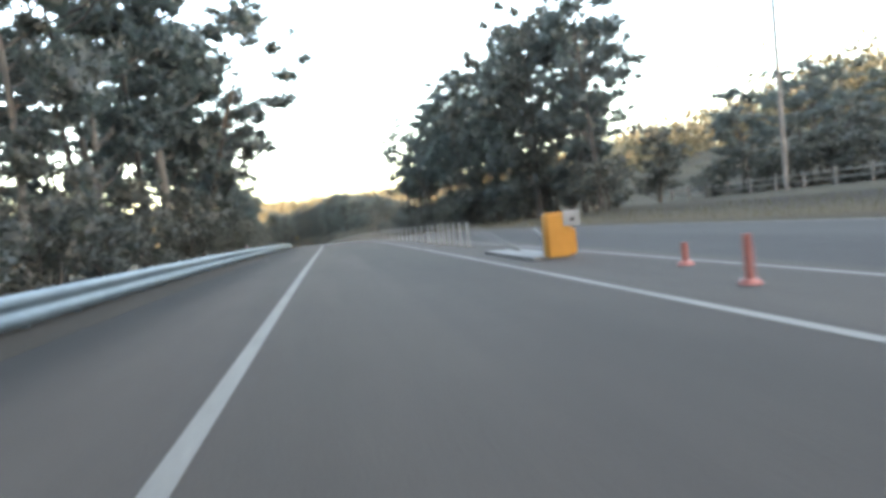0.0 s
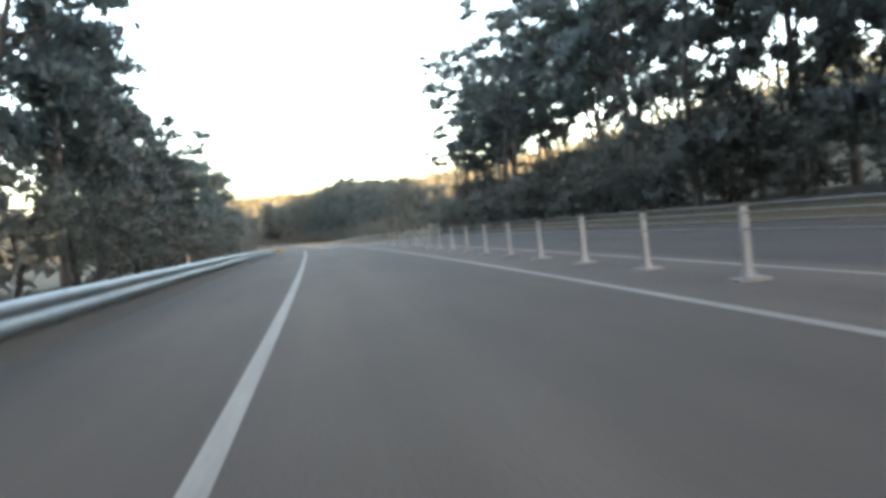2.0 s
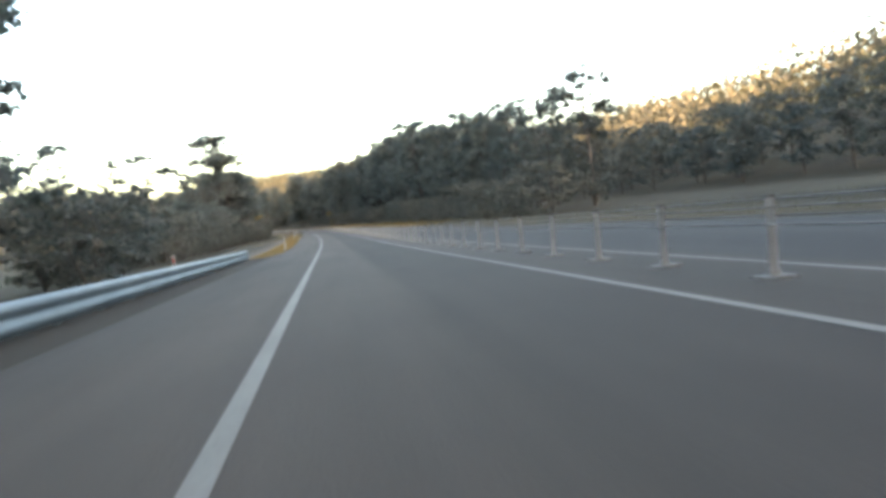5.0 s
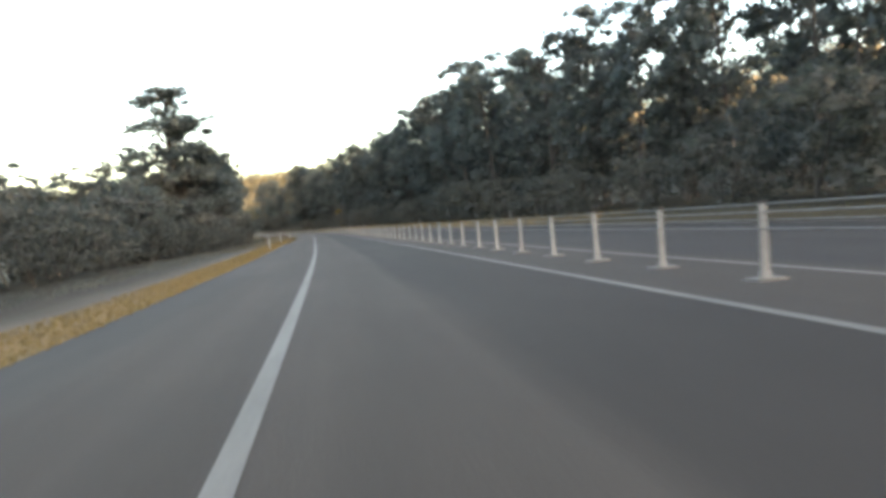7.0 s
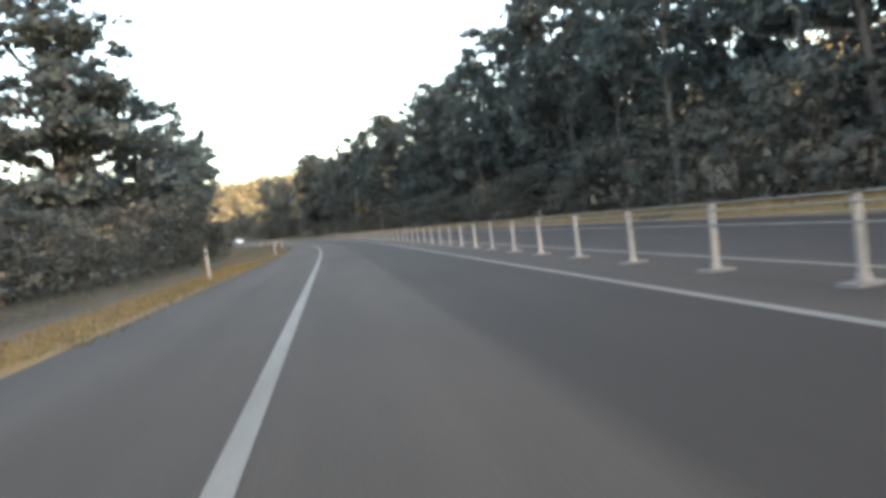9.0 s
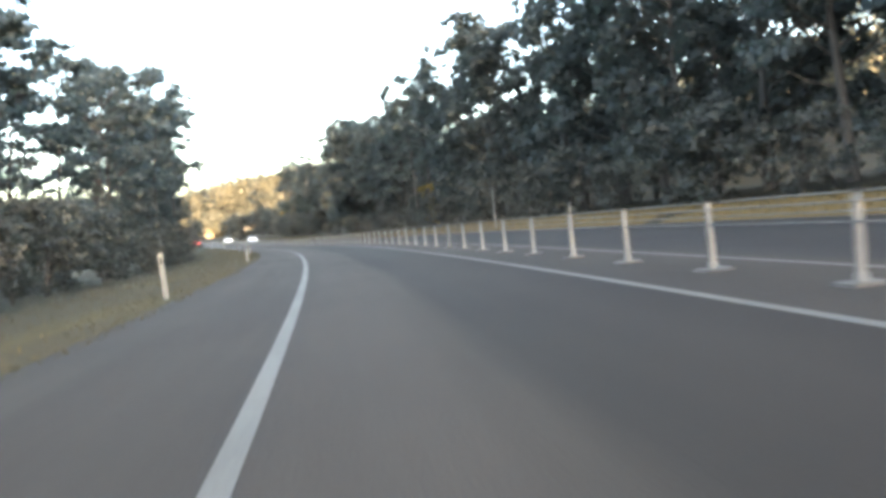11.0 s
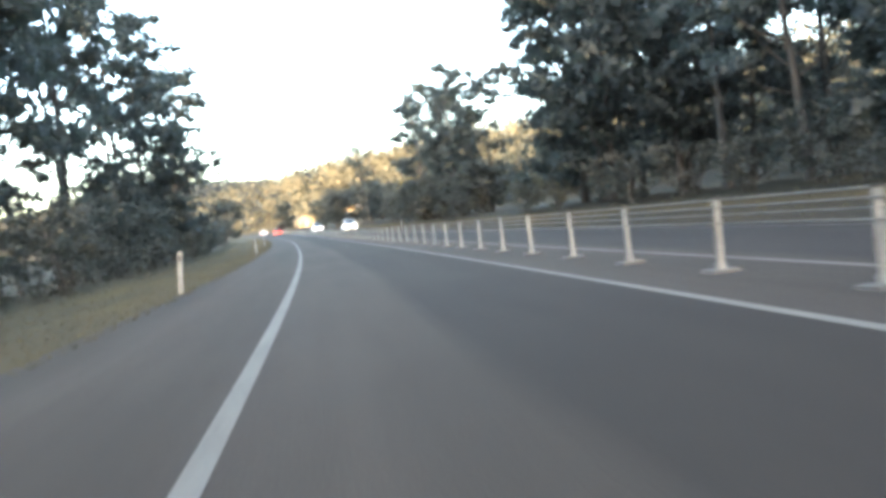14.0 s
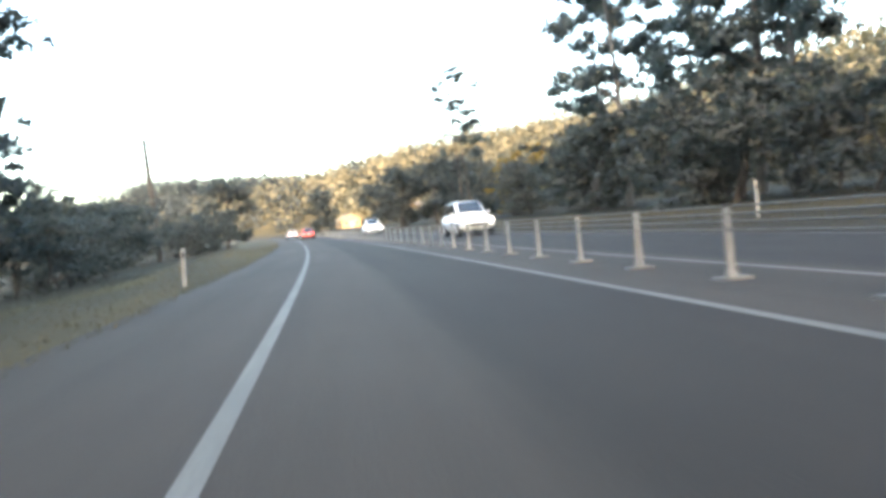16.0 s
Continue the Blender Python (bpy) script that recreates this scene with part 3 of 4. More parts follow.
def tree(seed, name, label, h, spread, bare, clumps, rad, leaves, size, leaf, bark, girth, lean=0.06, trunks=1, flat=0.86, tiers=()):
    """A trunk with limbs to each group of clumps; returns the thing at the origin."""
    r = np.random.default_rng(seed)
    ob = thing(name, label, "tree")
    tv, tf = [], []

    def add(points, radii, n):
        v, f = tube(points, radii, n, False)
        o = len(tv)
        tv.extend(v)
        tf.extend([tuple(i + o for i in q) for q in f])

    centres, radii = [], []
    for k in range(trunks):
        bend = r.normal(size=2) * lean * h
        foot = r.normal(size=2) * (0.0 if trunks == 1 else 0.5)
        top = h * (0.9 if k == 0 else r.uniform(0.65, 0.85))
        axis = [np.array([foot[0] + bend[0] * u * u + 0.25 * math.sin(u * 5 + seed), foot[1] + bend[1] * u * u + 0.25 * math.cos(u * 4 + seed), -0.5 + (top + 0.5) * u]) for u in np.linspace(0, 1, 9)]
        add(axis, [girth * (1.25 if i == 0 else 1.0) * (1 - 0.85 * i / 8) for i in range(9)], 8 if h > 6 else 5)
        m = clumps // trunks
        shelf = [(z, wide) for z, wide, many in tiers for _ in range(many)]
        for c in range(m):
            u = (c + r.uniform(0, 1)) / m
            z = bare + (1 - bare) * u
            reach = spread * (math.sin(math.pi * min(1, 0.20 + 0.60 * (z - bare) / (1 - bare))) ** 0.7) * r.uniform(0.35, 1.0)
            g = r.uniform(0, 2 * math.pi)
            if shelf:
                z, wide = shelf[c]
                z, reach = z + r.normal() * 0.018, wide * math.sqrt(r.uniform(0.02, 1.0))
            i = min(7.99, max(0.0, (z - 0.08) * h / top * 8))
            root = axis[int(i)] + (axis[int(i) + 1] - axis[int(i)]) * (i % 1)
            tip = np.array([root[0] + reach * math.cos(g), root[1] + reach * math.sin(g), min(h - rad[0] * 0.5, z * h + r.uniform(-0.3, 0.6))])
            if reach > 0.8:
                mid = root * 0.5 + tip * 0.5 + np.array([0, 0, -0.1 * reach])
                add([root, mid, tip], [girth * 0.30, girth * 0.2, girth * 0.10], 4 if h > 6 and leaves > 4000 else 3)
            centres.append(tip)
            radii.append(r.uniform(*rad))
            for _ in range(2):
                centres.append(tip + np.clip(r.normal(size=3), -1.2, 1.2) * np.array([1, 1, 0.6]) * rad[1] * 0.6)
                radii.append(r.uniform(*rad) * 0.6)
    part("trunk", mesh_of("trunk", tv, tf, bark, True), ob)
    sprays, normals = leaf_sprays(r, centres, radii, leaves, size, flat)
    normals /= np.linalg.norm(normals, axis=1)[:, None]
    part("crown", loose_mesh("crown", sprays, leaf, 3, normals), ob)
    TALLNESS[ob.name] = float(sprays[:, 2].max())
    return ob


TALL = [tree(11 + i, "gum_tree", "tall gum tree with a dark ragged crown in shade", 22, 5.0, 0.30, 26, (1.2, 2.2), 7600, 0.46, GUM_LEAF, PALE_BARK if i % 2 else BARK, 0.30) for i in range(4)]
DENSE = [tree(31 + i, "gum_tree", "dark dense gum tree at the forest edge", 18, 4.4, 0.08, 36, (1.3, 2.3), 6600, 0.47, DARK_LEAF, BARK, 0.26) for i in range(4)]
BACK = [tree(41 + i, "gum_tree", "dark gum tree deeper in the forest", 20, 4.8, 0.12, 30, (1.5, 2.6), 2200, 0.72, DARK_LEAF, BARK, 0.28) for i in range(2)]
OPEN = [tree(51 + i, "gum_tree", "gum tree with an open crown and bare forked trunks", 18, 4.8, 0.38, 26, (0.9, 1.7), 6800, 0.39, GUM_LEAF, BARK, 0.22, 0.10, 2) for i in range(3)]
SLIM = [tree(101 + i, "gum_tree", "slim gum tree with thin bare trunks and a high thin crown", 20, 3.9, 0.42, 26, (0.85, 1.6), 5600, 0.37, GUM_LEAF, BARK, 0.15, 0.06, 2) for i in range(3)]
HERO = [tree(61, "gum_tree", "tall gum tree with a thick pale smooth trunk", 28, 6.0, 0.44, 26, (1.3, 2.4), 9500, 0.45, GUM_LEAF, PALE_BARK, 0.55, 0.02)]
LAYERED = [tree(71, "gum_tree", "old gum tree with foliage in separate layered clouds", 23, 5.6, 0.12, 112, (1.2, 2.0), 25000, 0.35, GUM_LEAF, BARK, 0.36, 0.02, flat=0.85,
                tiers=[(0.915, 2.6, 14), (0.80, 1.6, 4), (0.72, 3.8, 20), (0.57, 4.4, 22), (0.42, 5.2, 26), (0.25, 6.0, 26)])]
DOME = [tree(121 + i, "gum_tree", "broad gum tree with a domed crown over several dark stems", 15, 6.6, 0.30, 42, (1.4, 2.3), 11500, 0.42, GUM_LEAF, BARK, 0.20, 0.12, 3) for i in range(2)]
BUSH = [tree(81 + i, "roadside_shrub", "dull green roadside shrub growing down to the ground", 5, 2.0, 0.03, 16, (0.8, 1.4), 1500, 0.32, SHRUB_LEAF, BARK, 0.09, 0.05, 2) for i in range(3)]
SCRUB = [tree(85 + i, "roadside_shrub", "low dull shrub with fine leaves beside the verge", 4, 1.9, 0.03, 20, (0.6, 1.1), 1900, 0.235, SHRUB_LEAF, BARK, 0.07, 0.05, 2) for i in range(3)]
ROUND = [tree(91, "shade_tree", "dark round shade tree standing alone by the road", 9, 3.2, 0.08, 30, (1.2, 1.9), 4800, 0.4, DARK_LEAF, BARK, 0.24)]
used = set()


def ground_z(s, d):
    p = on_road(s, d)
    return float(lay([p.x], [p.y])[2][0])


def plant(kinds, s, d, h, r, wide=1.0, group=""):
    base = r.choice(kinds)
    k = h / TALLNESS[base.name]
    p = on_road(s, d)
    p.z = ground_z(s, d) + (0.15 if -26 < d < 26 else 0.0)
    m = Matrix.Translation(p) @ pose(0, 0, 0, 0, 0, r.uniform(0, 360)) @ Matrix.Diagonal((k * wide, k * wide, k, 1))
    if base.name in used:
        ob = copy_thing(base, m @ Matrix.Diagonal((1 / base.scale[0], 1 / base.scale[1], 1 / base.scale[2], 1)))
    else:
        used.add(base.name)
        base.matrix_basis = m
        ob = base
    if group:
        ob["group"] = group
    return ob


r = random.Random(21)
# left belt behind the guard rail
for s in np.arange(-18, 92, 6.4):
    plant(TALL + OPEN[:1], s + r.uniform(-1, 1), -14.5 + r.uniform(-1.5, 1.5), r.uniform(22, 28), r, 0.95, "left belt")
for s in np.arange(20, 92, 12.0):
    plant(BACK, s + 2.6 + r.uniform(-1, 1), -21 + r.uniform(-2, 2), r.uniform(13, 18), r, 1.0, "left belt")
for s in np.arange(6, 98, 5.2):
    plant(BACK, s, -26 + r.uniform(-2, 2), r.uniform(7.5, 10), r, 1.4, "left belt")
for s in np.arange(14, 62, 4.0):
    plant(BUSH, s, -17 + r.uniform(-1.5, 1.5), r.uniform(3.5, 5.5), r, 1.4, "left scrub")
plant(HERO, 57.5, -12.6, 29, r, 1.0, "left belt")
plant(HERO, 71, -13.5, 26, r, 0.9, "left belt")
plant(TALL, 66, -10.2, 27, r, 1.15, "left belt")
for s in np.arange(92, 116, 4.6):
    plant(DENSE, s, -14 + r.uniform(-1, 1), r.uniform(15, 18), r, 0.98, "left belt")
plant(TALL, 110, -14, 19, r, 0.75, "left belt")
for s in np.arange(118, 132, 5.2):
    plant(OPEN + DENSE[:1], s, -14 + r.uniform(-1.0, 1.0), 15.5 if s < 126 else r.uniform(14, 15.2), r, 1.2, "left belt")
for i, (s, d, h) in enumerate(((136, -14, 13.6), (144.5, -14.5, 14.6), (151.5, -14, 13.4))):
    plant(DOME[i % 2:i % 2 + 1], s, d, h, r, 0.95, "left belt")
plant(OPEN, 166, -15, 8, r, 1.15, "left belt")
for s in np.arange(122, 172, 4.4):
    plant(BUSH, s, -12.6 + r.uniform(-0.6, 0.6), r.uniform(3.6, 5.0), r, 1.3, "left scrub")
for s, d, h in ((193, -15, 10.5), (213, -18, 8.0), (224, -20, 8.5), (236, -24, 9), (206, -22, 8), (216, -26, 9), (241, -16, 8), (248, -17, 7.5), (232, -14, 6.5)):
    plant(OPEN, s, d, h, r, 1.2, "left belt")
for s in np.arange(4, 236, 3.8):
    h = r.uniform(2.2, 5.8) if s < 170 else r.uniform(2.0, 4.4)
    plant(SCRUB if s > 150 else BUSH + SCRUB[:1], s, (-9.5 if s < 165 else -13) + r.uniform(-1.5, 1.0), h, r, r.uniform(0.9, 1.3), "left scrub")
for s in np.arange(236, 262, 2.6):
    plant(SCRUB, s, -12.5 + r.uniform(-1.2, 1.2), r.uniform(2.4, 4.2), r, 1.2, "left scrub")
for s in np.arange(178, 250, 4.4):
    plant(BUSH, s, -18 + r.uniform(-2, 2), r.uniform(4.5, 6.5), r, 1.4, "left scrub")
for s, d, h in ((243, -21, 8.6), (250, -22, 11), (257, -22.5, 9.8)):
    plant(DENSE, s, d, h, r, 1.3, "left belt")
# the layered tree and what stands round it
plant(LAYERED, 281, -18.5, 24.8, r, 1.42, "left belt")
for s, d, h in ((275, -15, 12), (270, -19, 12), (284, -13, 14.5), (290, -12, 15), (297, -11.5, 15), (304, -11, 14), (291, -22, 17), (312, -12, 13), (262, -21, 9), (300, -17, 17)):
    plant(OPEN + TALL[:1] if s > 282 else DENSE, s, d - 1.5, h * 1.08, r, 1.05, "left belt")
for s, d, h in ((322, -12, 12), (330, -12.5, 14), (339, -13.5, 17)):
    plant(SLIM + OPEN[:1], s, d - 1, h * 1.1, r, 1.25, "left belt")
for s, d, h in ((348, -13, 19.5), (356, -12, 20.5), (364, -12.5, 22), (373, -13, 22), (381, -12, 23), (390, -13, 23.5), (400, -11.5, 25.5), (411, -11, 23)):
    plant(SLIM + OPEN[:1] if s < 385 else DOME + OPEN[:1], s, d - (0.4 if s < 385 else 1.5), h * 1.05, r, 1.16 if s < 385 else 0.82, "left belt")
for s, d, h in ((345, -12.5, 8), (354, -13, 9), (362, -12, 8), (371, -12.5, 9), (380, -12, 8.5), (388, -12.5, 9), (397, -12, 9), (406, -12, 8.5), (415, -12, 8.5)):
    plant(DENSE, s, d, h, r, 1.1, "left belt")
for s, d, h in ((416, -11.6, 19), (426, -11.2, 20), (434, -11.8, 12), (441, -12.6, 7), (450, -14.5, 6)):
    plant(DENSE, s, d, h, r, 1.05, "left belt")
for s in np.arange(256, 446, 3.3):
    plant(SCRUB + BUSH[:1] if s < 425 else SCRUB, s, -10 + r.uniform(-1.2, 0.8), r.uniform(1.8, 4.8) if s < 425 else r.uniform(2.6, 4.0), r, 1.15, "left scrub")
for s in np.arange(448, 520, 4.0):
    plant(SCRUB, s, -14 + r.uniform(-3, 3), r.uniform(3.4, 5.2), r, 1.4, "left scrub")
plant(ROUND, 503, -8.5, 10, r, 1.05, "left belt")

# right: first stand beyond the open paddock, dense at first, then slim trunks over a bank of scrub
for s in np.arange(46, 84, 5.6):
    plant(TALL + DENSE[:2], s + r.uniform(-1, 1), 21 + r.uniform(-1.5, 1.5), float(np.interp(s, [46, 60, 90], [17, 21, 20])) * r.uniform(0.95, 1.08), r, 0.85, "right stand")
    if s > 54:
        plant(TALL + OPEN, s + 2 + r.uniform(-1, 1), 27 + r.uniform(-2, 2), r.uniform(18, 23), r, 0.95, "right stand")
for s in np.arange(46, 82, 4.0):
    plant(BUSH, s, 22 + r.uniform(-1.5, 1.5), r.uniform(3.5, 5.5), r, 1.4, "right scrub")
for s in np.arange(85, 130, 3.3):
    plant(SLIM + OPEN[:1], s + r.uniform(-1.2, 1.2), 21.5 + r.uniform(-1.5, 2), float(np.interp(s, [85, 110, 130], [21, 18, 14.5])) * r.uniform(0.93, 1.07), r, 1.0, "right stand")
for s, d, h in ((120.4, 17.2, 17.6), (115.3, 17.6, 19.2), (109.4, 18.2, 20), (122.5, 20, 16), (103, 17.8, 19.5)):
    plant(SLIM, s, d, h, r, 1.15, "right stand")
for s in np.arange(88, 126, 6.5):
    plant(SLIM, s + r.uniform(-1, 1), 27 + r.uniform(-2, 2), r.uniform(17, 20), r, 1.0, "right stand")
for s in np.arange(82, 128, 2.7):
    plant(BUSH, s, 23.5 + r.uniform(-1.2, 1.2), r.uniform(4.6, 6.0), r, 1.25, "right scrub")
for s in np.arange(83, 130, 2.6):
    plant(BUSH + SCRUB[:1], s, 18.8 + r.uniform(-0.8, 0.8), r.uniform(2.8, 4.4), r, 1.25, "right scrub")
for s in np.arange(98, 122, 2.7):
    plant(BUSH, s, 15.2 + r.uniform(-0.4, 0.6), r.uniform(2.8, 3.8), r, 1.2, "right scrub")
for s in np.arange(84, 136, 4.0):
    plant(BUSH, s, 29 + r.uniform(-1.5, 1.5), r.uniform(5.4, 6.8), r, 1.4, "right scrub")
for s, d, h in ((122, 18.6, 5.9), (116.5, 19.4, 5.6)):
    plant(ROUND, s, d, h, r, 1.0, "right stand")
for s, d, h in ((132, 44, 8.5), (139, 47, 8), (147, 48, 8), (156, 46, 7.5), (143, 54, 9), (152, 55, 9)):
    plant(BACK, s, d, h, r, 1.3, "right stand")
for s in np.arange(56, 128, 5.0):
    plant(BACK, s, 33 + r.uniform(-1.5, 2.5), r.uniform(6, 8.0), r, 1.5, "right stand")
# right: the long forest wall
for s in np.arange(178, 456, 4.8):
    if 404 < s < 425:
        continue
    h = float(np.interp(s, [194, 213, 240, 275, 330, 350, 365, 385, 401, 412, 430, 456], [11.5, 14.5, 17, 20.5, 19, 21, 18, 18.5, 22, 18, 19, 19]))
    plant(TALL if 348 < s < 368 else TALL + DENSE[:2] if s > 420 else DENSE[:2] + TALL[:2] if s < 262 else DENSE + TALL[:1], s + r.uniform(-1.2, 1.2), 21.5 + r.uniform(-1.5, 1.5), h * r.uniform(0.9, 1.08), r, 0.95, "right forest")
for s in np.arange(206, 352, 6.5):
    h = float(np.interp(s, [206, 240, 275, 440], [11.5, 16, 19.5, 17]))
    plant(BACK, s + r.uniform(-1.5, 1.5), 29 + r.uniform(-2, 2), h * r.uniform(0.9, 1.1), r, 0.95, "right forest")
for s in np.arange(210, 330, 9):
    plant(BACK, s + r.uniform(-2, 2), 36 + r.uniform(-3, 3), r.uniform(11, 14) if s < 250 else r.uniform(15, 18), r, 1.2, "right forest")
for s in np.arange(178, 436, 3.6):
    if 408 < s < 420:
        continue
    plant(SCRUB + BUSH[:1], s, 17.5 + r.uniform(-1.0, 1.5), r.uniform(2.5, 4.6) * (0.7 if 350 < s < 408 else 1.0), r, 1.2, "right scrub")
for s in np.arange(371, 404, 6.5):
    plant(DENSE, s, 27 + r.uniform(-1.5, 1.5), r.uniform(17, 20), r, 0.95, "right forest")
for s in np.arange(424, 474, 3.2):
    plant(BUSH + SCRUB[:1], s, 19 + r.uniform(-2, 4), r.uniform(4.4, 6.4), r, 1.3, "right scrub")
# sunlit trees past the dark rows, where the valley opens
for s in np.arange(336, 452, 6.5):
    if s < 432:
        plant(BACK, s + r.uniform(-2, 2), 47 + r.uniform(-3, 4), r.uniform(10, 14) if s < 395 else r.uniform(7.5, 9), r, 1.2, "sunlit trees")
    plant(BACK, s + 3 + r.uniform(-2, 2), 60 + r.uniform(-4, 4), r.uniform(12, 16) if s < 395 else r.uniform(10, 12), r, 1.2, "sunlit trees")
for s, d, h in ((409, 25, 19), (403.5, 22.5, 20), (411, 31, 17), (405, 33, 18)):
    plant(DENSE, s, d, h, r, 1.05, "right forest")
for s, d, h in ((352, 28, 13), (360, 29, 11), (369, 30, 13)):
    plant(BACK, s, d, h, r, 1.0, "right forest")
plant(SLIM[:1], 465, 13.7, 13.6, r, 1.0, "right stand")
# trees that look sunlit through their golden leaf colour
GOLD = [tree(111 + i, "golden_tree", "small tree with low sun painted into its golden leaves", 9, 3.0, 0.10, 26, (0.9, 1.5), 3200, 0.34, SUNLIT_LEAF, BARK, 0.16) for i in range(2)]
for s, d, h in ((488, 30, 9), (500, 31, 8.5), (478, 31, 6.5), (349, 18.2, 5.0)):
    plant(GOLD, s, d, h, r, 1.0 if s > 400 else 0.72, "golden trees")
for s, d, h in ((497, 22, 9), (505, 26, 10), (512, 31, 9.5), (503, 34, 9)):
    plant(ROUND, s, d, h, r, 1.2, "right stand")
for s, d, h in ((492, 13.5, 8), (499, 15, 9), (507, 13, 7.5), (488, 17, 8.5)):
    plant(ROUND, s, d, h, r, 1.1, "right stand")
plant(ROUND, 530, 7.0, 9.0, r, 1.0, "right stand")
# shaded slope above the driveway
for s in np.arange(166, 262, 6):
    plant(BACK, s + r.uniform(-2, 2), 49 + r.uniform(-3, 3), r.uniform(7, 9.5), r, 1.4, "slope trees")
    plant(BACK, s + 3 + r.uniform(-2, 2), 60 + r.uniform(-3, 3), r.uniform(8.5, 11), r, 1.3, "slope trees")
# paddock trees behind the fence
for s, d, h in ((40, 48, 10), (30, 46, 10), (52, 46, 11), (16, 56, 13), (4, 56, 15), (62, 46, 12), (46, 58, 12), (24, 44, 8.5), (34, 40, 7), (44, 41, 7.5), (54, 40, 8), (18, 43, 8), (36, 60, 12), (57, 52, 11), (66, 56, 13), (10, 46, 10)):
    plant(OPEN + BACK[:1], s, d, h, r, 1.4, "paddock trees")
for s in np.arange(4, 66, 2.8):
    plant(BUSH, s, 42 + r.uniform(-3, 4), r.uniform(3.2, 5.4), r, 1.6, "paddock scrub")


# ---- woods on the hills ----
def far_woods(name, label, count, where, size, leaf, seed, per=46):
    q = np.random.default_rng(seed)
    x, y, keep_h = where(q, count)
    s, d, z = lay(x, y)
    ok = (d < -70) | (d > 42)
    x, y, z, hh = x[ok], y[ok], z[ok], keep_h[ok]
    n = len(x)
    g = q.normal(size=(n, per, 3)) * np.array([0.29, 0.29, 0.27])
    g[:, :, 2] = np.abs(g[:, :, 2] + 0.55)
    p = (np.stack([x, y, z], 1)[:, None, :] + g * hh[:, None, None]).reshape(-1, 3)
    c = len(p)
    a = q.normal(size=(c, 3))
    a /= np.linalg.norm(a, axis=1)[:, None]
    b = np.cross(a, q.normal(size=(c, 3)))
    b /= np.linalg.norm(b, axis=1)[:, None]
    ln = size * q.uniform(0.6, 1.4, c)[:, None]
    sprays = np.stack([p - a * ln, p + a * ln * 0.8 + b * ln * 0.66, p + a * ln * 0.8 - b * ln * 0.66], 1)
    out = (g - np.array([0, 0, 0.45])).reshape(-1, 3)
    out /= np.linalg.norm(out, axis=1)[:, None]
    back = (np.cross(sprays[:, 1] - sprays[:, 0], sprays[:, 2] - sprays[:, 0]) * out).sum(1) < 0
    sprays[back, 1], sprays[back, 2] = sprays[back, 2].copy(), sprays[back, 1].copy()
    thing(name, label, "woods", kind="stuff", data=loose_mesh(name, sprays.reshape(-1, 3), leaf, 3, out))


def along_ridge(i0, i1, wide):
    def where(q, n):
        k = q.integers(i0, min(i1, len(RIDGE_PTS)), n)
        g = q.normal(size=(n, 2)) * wide
        return RIDGE_PTS[k, 0] + g[:, 0], RIDGE_PTS[k, 1] + g[:, 1], q.uniform(9, 16, n)
    return where


far_woods("hill_woods", "open golden-green woodland on the valley hills", 1450, along_ridge(150, 292, 40), 0.66, HILL_LEAF, 5, 110)
# the far hill's haze is in its leaf colour
far_woods("far_woods", "distant hill forest with blue-grey haze painted into its leaves", 1000, along_ridge(285, 392, 45), 0.9, HAZED_LEAF, 15, 60)
far_woods("slope_woods", "dark woodland climbing the slope beside the road", 1000, along_ridge(60, 170, 34), 0.7, HILL_LEAF, 6, 100)


def valley(q, n):
    s, d = q.uniform(455, 620, n), q.uniform(44, 120, n)
    p = [on_road(a, b) for a, b in zip(s, d)]
    return np.array([v.x for v in p]), np.array([v.y for v in p]), q.uniform(6, 12, n)


far_woods("valley_woods", "sunlit golden trees on the valley floor", 130, valley, 0.6, HILL_LEAF, 8, 380)


# ---- grass along the verges ----
def grass(name, label, count, s0, s1, d_of, z_of, height, seed, leaf):
    q = np.random.default_rng(seed)
    s, u = q.uniform(s0, s1, count), q.uniform(0, 1, count)
    d = d_of(s, u)
    h = np.interp(s, STA, HEAD)
    p = np.stack([np.interp(s, STA, AX) + d * np.cos(h), np.interp(s, STA, AY) + d * np.sin(h), np.interp(s, STA, AZ) + z_of(d, s)], 1)
    g = q.uniform(0, 2 * math.pi, count)
    side = np.stack([np.cos(g), np.sin(g), np.zeros(count)], 1) * 0.016
    tip = np.stack([q.normal(size=count) * 0.35, q.normal(size=count) * 0.35, np.ones(count)], 1) * (height * q.uniform(0.4, 1.3, count))[:, None]
    blades = np.stack([p - side, p + side, p + tip], 1).reshape(-1, 3)
    thing(name, label, "grass", kind="stuff", data=loose_mesh(name, blades, leaf))


def left_z(d, s):
    return np.interp(d, [-14, -9, -7, -5, -3.6, -2.3], [-0.75, -0.34, -0.27, -0.20, -0.13, -0.03]) - 0.02


def right_z(d, s):
    return np.interp(d - np.interp(s, [280, 345], [12.4, 9.6]), [0, 1.2, 3, 6, 10], [-0.05, 0.08, 0.22, 0.36, 0.5]) - 0.02


